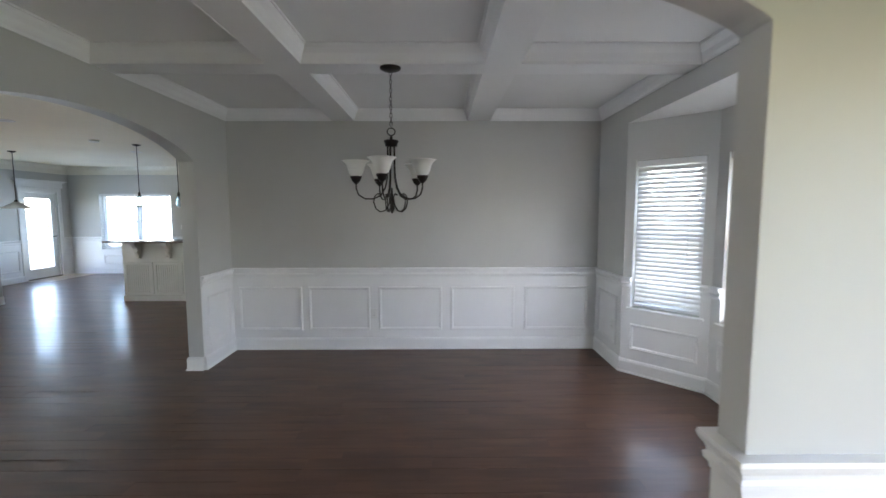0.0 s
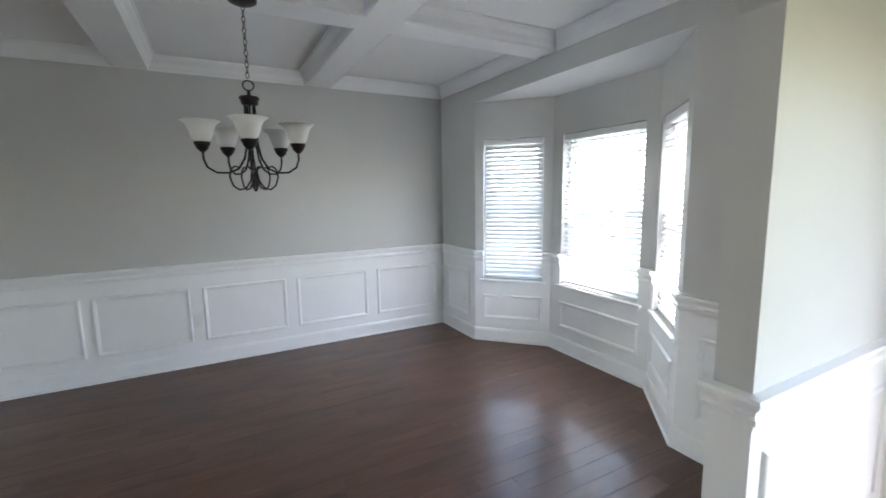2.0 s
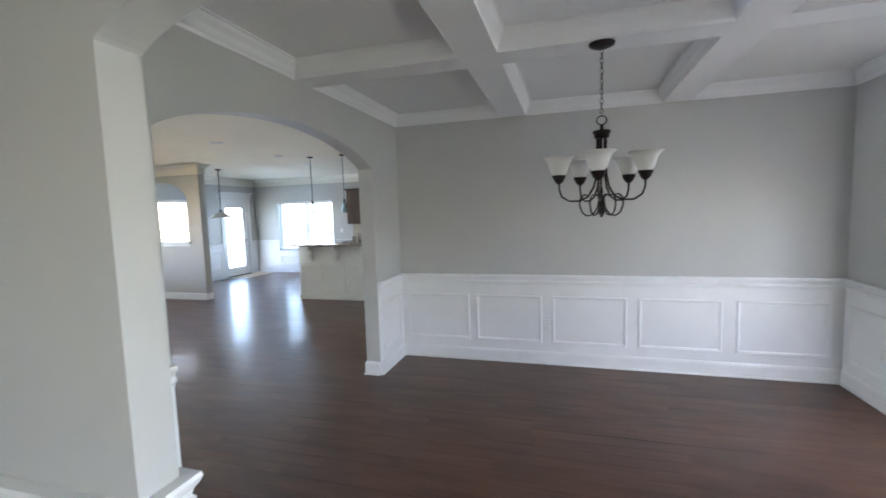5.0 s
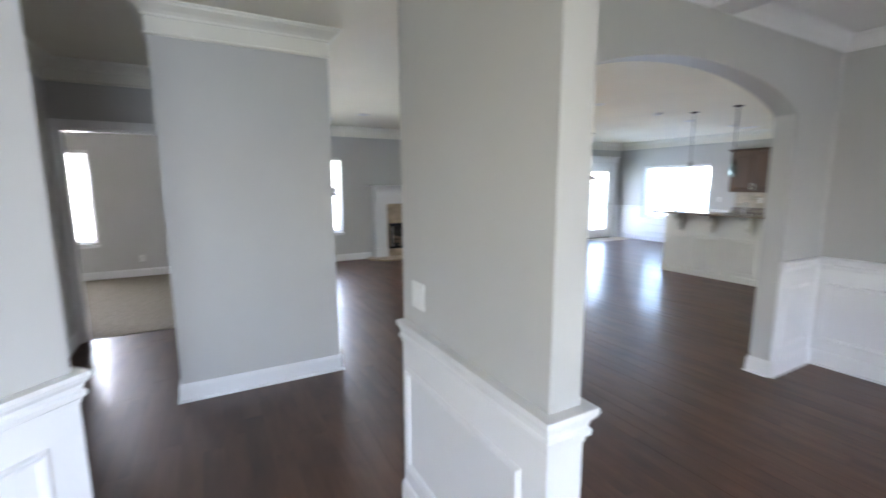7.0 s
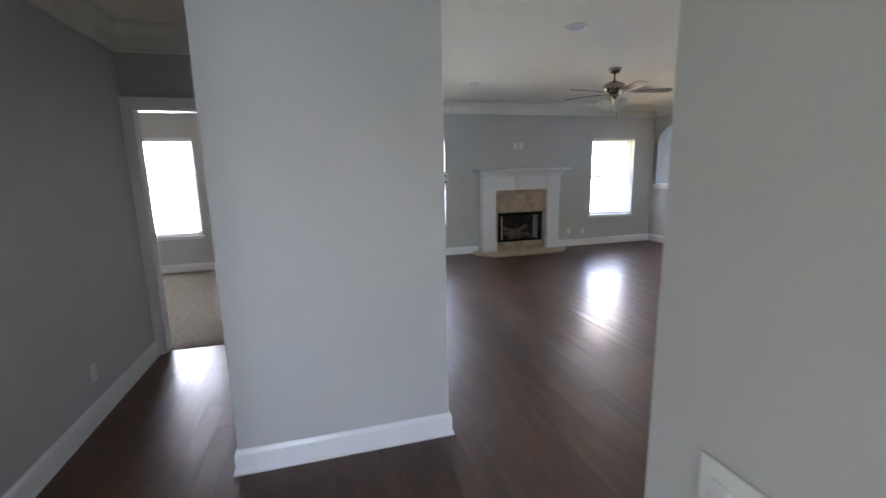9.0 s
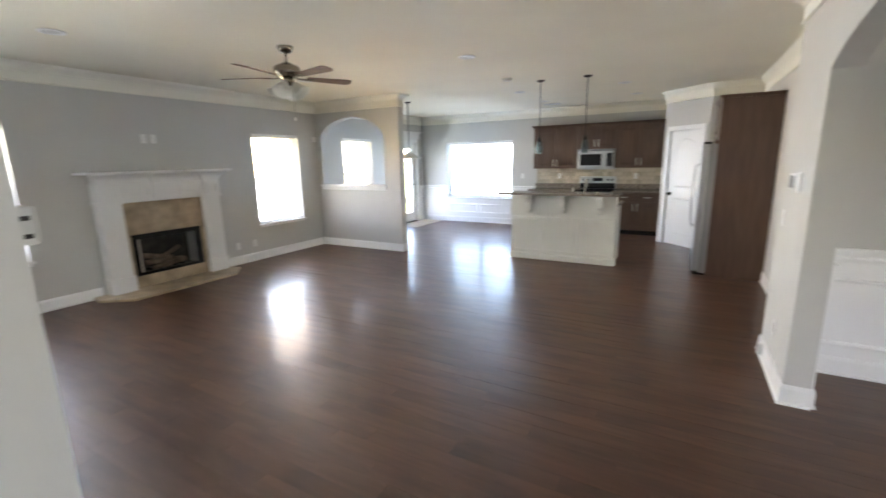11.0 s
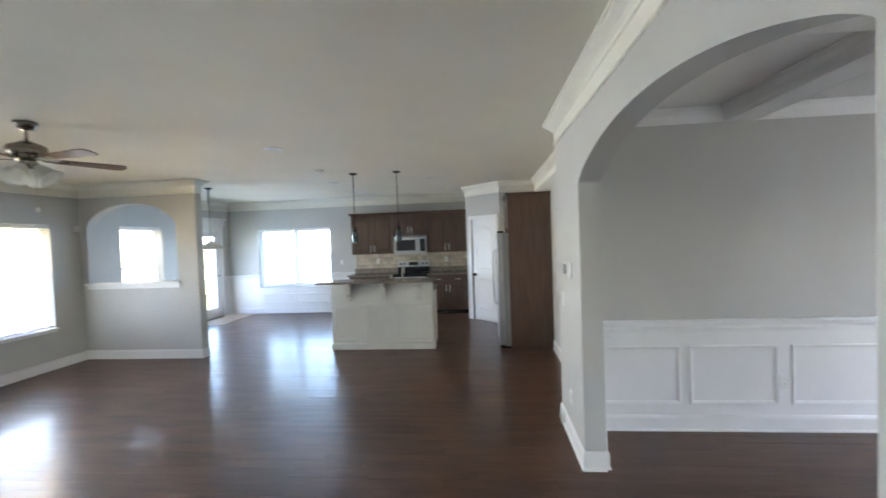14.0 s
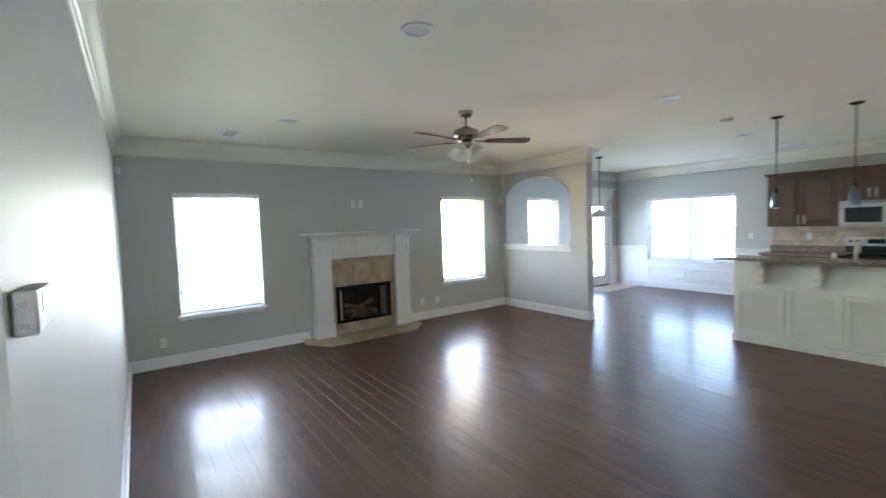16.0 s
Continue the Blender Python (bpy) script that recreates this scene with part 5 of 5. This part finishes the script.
part("base", lathe([(0, 0), (0.026, 0), (0.026, 0.01), (0.016, 0.03), (0, 0.03)], 16), NICKEL, fc, smooth=True)
part("lever", tube([(0.016, 0, 0.045), (0.05, 0, 0.06), (0.085, 0, 0.10)], 0.006, 8), NICKEL, fc, smooth=True)
sp = thing("side_sprayer", "small chrome sprayer beside the faucet", "sprayer", pose(-4.63, 8.12, 0.921))
part("stem", lathe([(0, 0), (0.02, 0), (0.018, 0.02), (0.013, 0.06), (0.018, 0.14), (0.022, 0.19), (0.014, 0.215), (0, 0.22)], 14), NICKEL, sp, smooth=True)

# ---- plates and small fixtures ----
wall_plate(pose(-2.225, 1.135, 1.10), "switch", 2)
wall_plate(pose(-0.615, DY1 - 0.008, 0.42))
wall_plate(frame_matrix((1.96, 4.24), (1.96, 4.95), 0.2) @ pose(0, -0.008, 0.42))
face_w = frame_matrix((GX, top_y), (GX, GY0), 0)
for y in (5.36, 5.68, 1.62):
    wall_plate(face_w @ pose(top_y - y, 0, 0.30))
for y in (4.17, 4.29):
    wall_plate(face_w @ pose(top_y - y, 0, 1.98))
wall_plate(frame_matrix((-6.0, -0.88), (-1.5, -0.88), 1.05) @ pose(0, 0, 0.32))
wall_plate(frame_matrix((-9.6, 1.2), (-9.6, -3.2), 1.90) @ pose(0, 0, 0.32))
th_m = frame_matrix((GX, GY0), (-4.10, GY0), GX * -1 - 4.19)
tm = thing("thermostat", "wall thermostat, case greyed for shade, with a small dark display", "thermostat", th_m @ pose(0, 0, 1.52))
part("case", boxes((-0.08, 0.06, -0.034, -0.0005, -0.036, 0.036), bevel=0.005), SHADEDPLASTIC, tm)
for sz in (-0.024, 0.010):
    part("vent_slot", boxes((0.0598, 0.0606, -0.023, -0.008, sz, sz + 0.009)), BLACK, tm)
part("display", boxes((-0.04, 0.02, -0.0355, -0.0342, -0.005, 0.03)), DARKGLASS, tm)
post_face = frame_matrix((-2.39, 1.135), (-2.39, 5.2), 0)
for s, z in ((3.465, 1.43), ):
    ap = thing("alarm_keypad", "white alarm keypad with a dark screen", "keypad", post_face @ pose(s, 0, z))
    part("case", boxes((-0.035, 0.035, -0.018, -0.0005, -0.065, 0.065), bevel=0.004), PLASTIC, ap)
    part("screen", boxes((0.10, 0.25, -0.020, -0.0005, -0.055, 0.05), bevel=0.004), PLASTIC, ap)
    part("dark_display", boxes((0.115, 0.235, -0.0215, -0.0202, -0.045, 0.04)), DARKGLASS, ap)
wall_plate(post_face @ pose(3.85, 0, 1.15), "switch")
dbm = thing("alarm_sensor", "small white corner alarm sensor", "sensor", pose(GX + 0.03, GY0 + 0.03, 2.36))
part("case", boxes((-0.028, 0.028, -0.028, 0.028, -0.05, 0.05), bevel=0.01), PLASTIC, dbm)

sb = thing("alarm_sensor", "small white alarm sensor high beside the pass-through", "sensor", pose(GX + 0.02, 7.215, 2.06))
part("case", boxes((-0.0195, 0.02, -0.03, 0.03, -0.045, 0.045), bevel=0.008), PLASTIC, sb)
wall_plate(post_face @ pose(3.62, 0, 0.36))
pg = thing("plug_in_device", "small white plug-in device near the baseboard", "plug", post_face @ pose(3.86, -0.016, 0.09))
part("body", boxes((-0.03, 0.03, -0.035, -0.0005, -0.045, 0.045), bevel=0.006), PLASTIC, pg)
part("vents", boxes(*[(-0.02, 0.02, -0.0362, -0.0352, -0.02 + 0.012 * k, -0.015 + 0.012 * k) for k in range(4)]), BLACK, pg)

# ---- outside ----
structure("ground", boxes((-400, 400, -400, 400, -0.5, -0.35)), GRASS, "mown lawn round the house")


def tree(x, y, height, spread, seed):
    """A tapered trunk with limbs and a crown of many small leaf clumps."""
    r = random.Random(seed)
    top = thing("tree", "leafy green garden tree beyond the lawn", "tree", pose(x, y, -0.36), "garden trees")
    bm = tube([(0, 0, 0), (0.05, 0.02, height * 0.3), (-0.03, 0.05, height * 0.6), (0.02, 0, height * 0.85)], [0.20, 0.15, 0.09, 0.03], 9)
    limbs = []
    for k in range(9):
        a, z = r.uniform(0, 6.28), height * r.uniform(0.32, 0.75)
        L = spread * r.uniform(0.5, 0.95)
        tip = (L * math.cos(a), L * math.sin(a), z + L * r.uniform(0.2, 0.7))
        tube([(0, 0, z), (tip[0] * 0.5, tip[1] * 0.5, z + (tip[2] - z) * 0.4), tip], [0.06, 0.04, 0.012], 6, bm)
        limbs.append(tip)
    part("trunk", bm, BARK, top)
    vs, fs = [], []
    for k in range(1500):
        c = r.choice(limbs) if k % 3 else (0, 0, height * 0.8)
        p = Vector(c) + Vector((r.gauss(0, 0.42), r.gauss(0, 0.42), r.gauss(0, 0.38))) * spread * 0.45
        s = r.uniform(0.07, 0.16)
        q = Euler((r.uniform(0, 6), r.uniform(0, 6), r.uniform(0, 6))).to_matrix()
        i = len(vs)
        vs.extend([tuple(p + q @ Vector(o)) for o in ((-s, 0, 0), (0, -s * 0.5, s * 0.1), (s, 0, 0), (0, s * 0.5, s * 0.1))])
        fs.append((i, i + 1, i + 2, i + 3))
    me = bpy.data.meshes.new("crown")
    me.from_pydata(vs, [], fs)
    me.materials.append(LEAF)
    ob = new("crown", me)
    ob.parent = top


for k, (x, y, h, s) in enumerate(((-13.5, 21, 7.5, 2.6), (-9.2, 24, 8.5, 3.0), (-5.0, 22, 7.0, 2.4), (-17.0, 26, 9.0, 3.2), (-1.5, 26, 8.0, 2.8))):
    tree(x, y, h, s, k + 3)

# ---- floor boards ----
BW = 0.118
GAP = 0.0005
plank_meshes = {}


def plank_mesh(length):
    if length not in plank_meshes:
        bm = bmesh.new()
        lo = [(0, 0), (length, 0), (length, BW - GAP), (0, BW - GAP)]
        e = 0.0005
        hi = [(e, e), (length - e, e), (length - e, BW - GAP - e), (e, BW - GAP - e)]
        a = [bm.verts.new((x, y, -0.0118)) for x, y in lo]
        b = [bm.verts.new((x, y, -0.0003)) for x, y in lo]
        c = [bm.verts.new((x, y, 0.0)) for x, y in hi]
        bm.faces.new(c)
        for A, B in ((a, b), (b, c)):
            for k in range(4):
                bm.faces.new((A[k], A[(k + 1) % 4], B[(k + 1) % 4], B[k]))
        me = bpy.data.meshes.new("plank")
        bm.normal_update()
        bm.to_mesh(me)
        bm.free()
        me.materials.append(WOOD)
        me.materials.append(SUBFLOOR)
        for p in me.polygons:
            p.material_index = 0 if p.normal.z > 0.2 else 1
        plank_meshes[length] = me
    return plank_meshes[length]


rng = random.Random(7)
floor_ob = bpy.data.objects["floor"]
LENGTHS = (0.6, 0.8, 1.0, 1.2, 1.5)
verts, faces = [], []
count = 0


def lay(x0, x1, y):
    """One row of boards along x, from wall to wall."""
    global count
    x = x0 - rng.uniform(0, 0.55)
    while x < x1:
        L = rng.choice(LENGTHS)
        dz = rng.uniform(-0.0008, -0.0005)
        cup, ramp_x = rng.gauss(0, 0.00026), rng.gauss(0, 0.0002)
        near = -4.2 < x + L / 2 < 1.9 and 0.15 < y < 4.9 and count < 300
        if near and x >= x0 and x + L <= x1:
            ob = new("plank", plank_mesh(L))
            ob.parent = floor_ob
            ob.location = (x, y, dz)
            ob.rotation_euler = (cup / BW * 2, -ramp_x / L * 2, 0)
            count += 1
        else:
            a, b = max(x, x0), min(x + L, x1) - GAP
            if b - a > 0.01:
                e = 0.0005
                k = len(verts)
                w = BW - GAP
                verts.extend([(a, y, dz - 0.0118), (b, y, dz - 0.0118), (b, y + w, dz - 0.0118), (a, y + w, dz - 0.0118),
                              (a, y, dz - cup - ramp_x - 0.0003), (b, y, dz - cup + ramp_x - 0.0003), (b, y + w, dz + cup + ramp_x - 0.0003), (a, y + w, dz + cup - ramp_x - 0.0003),
                              (a + e, y + e, dz - cup - ramp_x), (b - e, y + e, dz - cup + ramp_x), (b - e, y + w - e, dz + cup + ramp_x), (a + e, y + w - e, dz + cup - ramp_x)])
                faces.append((k + 8, k + 9, k + 10, k + 11))
                for o in (0, 4):
                    for j in range(4):
                        faces.append((k + o + j, k + o + (j + 1) % 4, k + o + 4 + (j + 1) % 4, k + o + 4 + j))
        x += L


y = -3.3
while y < GY1:
    lay(-1.97 if y < -0.95 else -6.06 if y < 1.2 else GX, 2.65, y)
    y += BW
me = bpy.data.meshes.new("plank_field")
me.from_pydata(verts, [], faces)
me.materials.append(WOOD)
me.materials.append(SUBFLOOR)
for i, p in enumerate(me.polygons):
    p.material_index = 0 if i % 9 in (0, 5, 6, 7, 8) else 1
pf = tagged(new("plank_field", me), "dark brown hardwood planks in the far parts of the floor", kind="stuff")
pf.parent = floor_ob
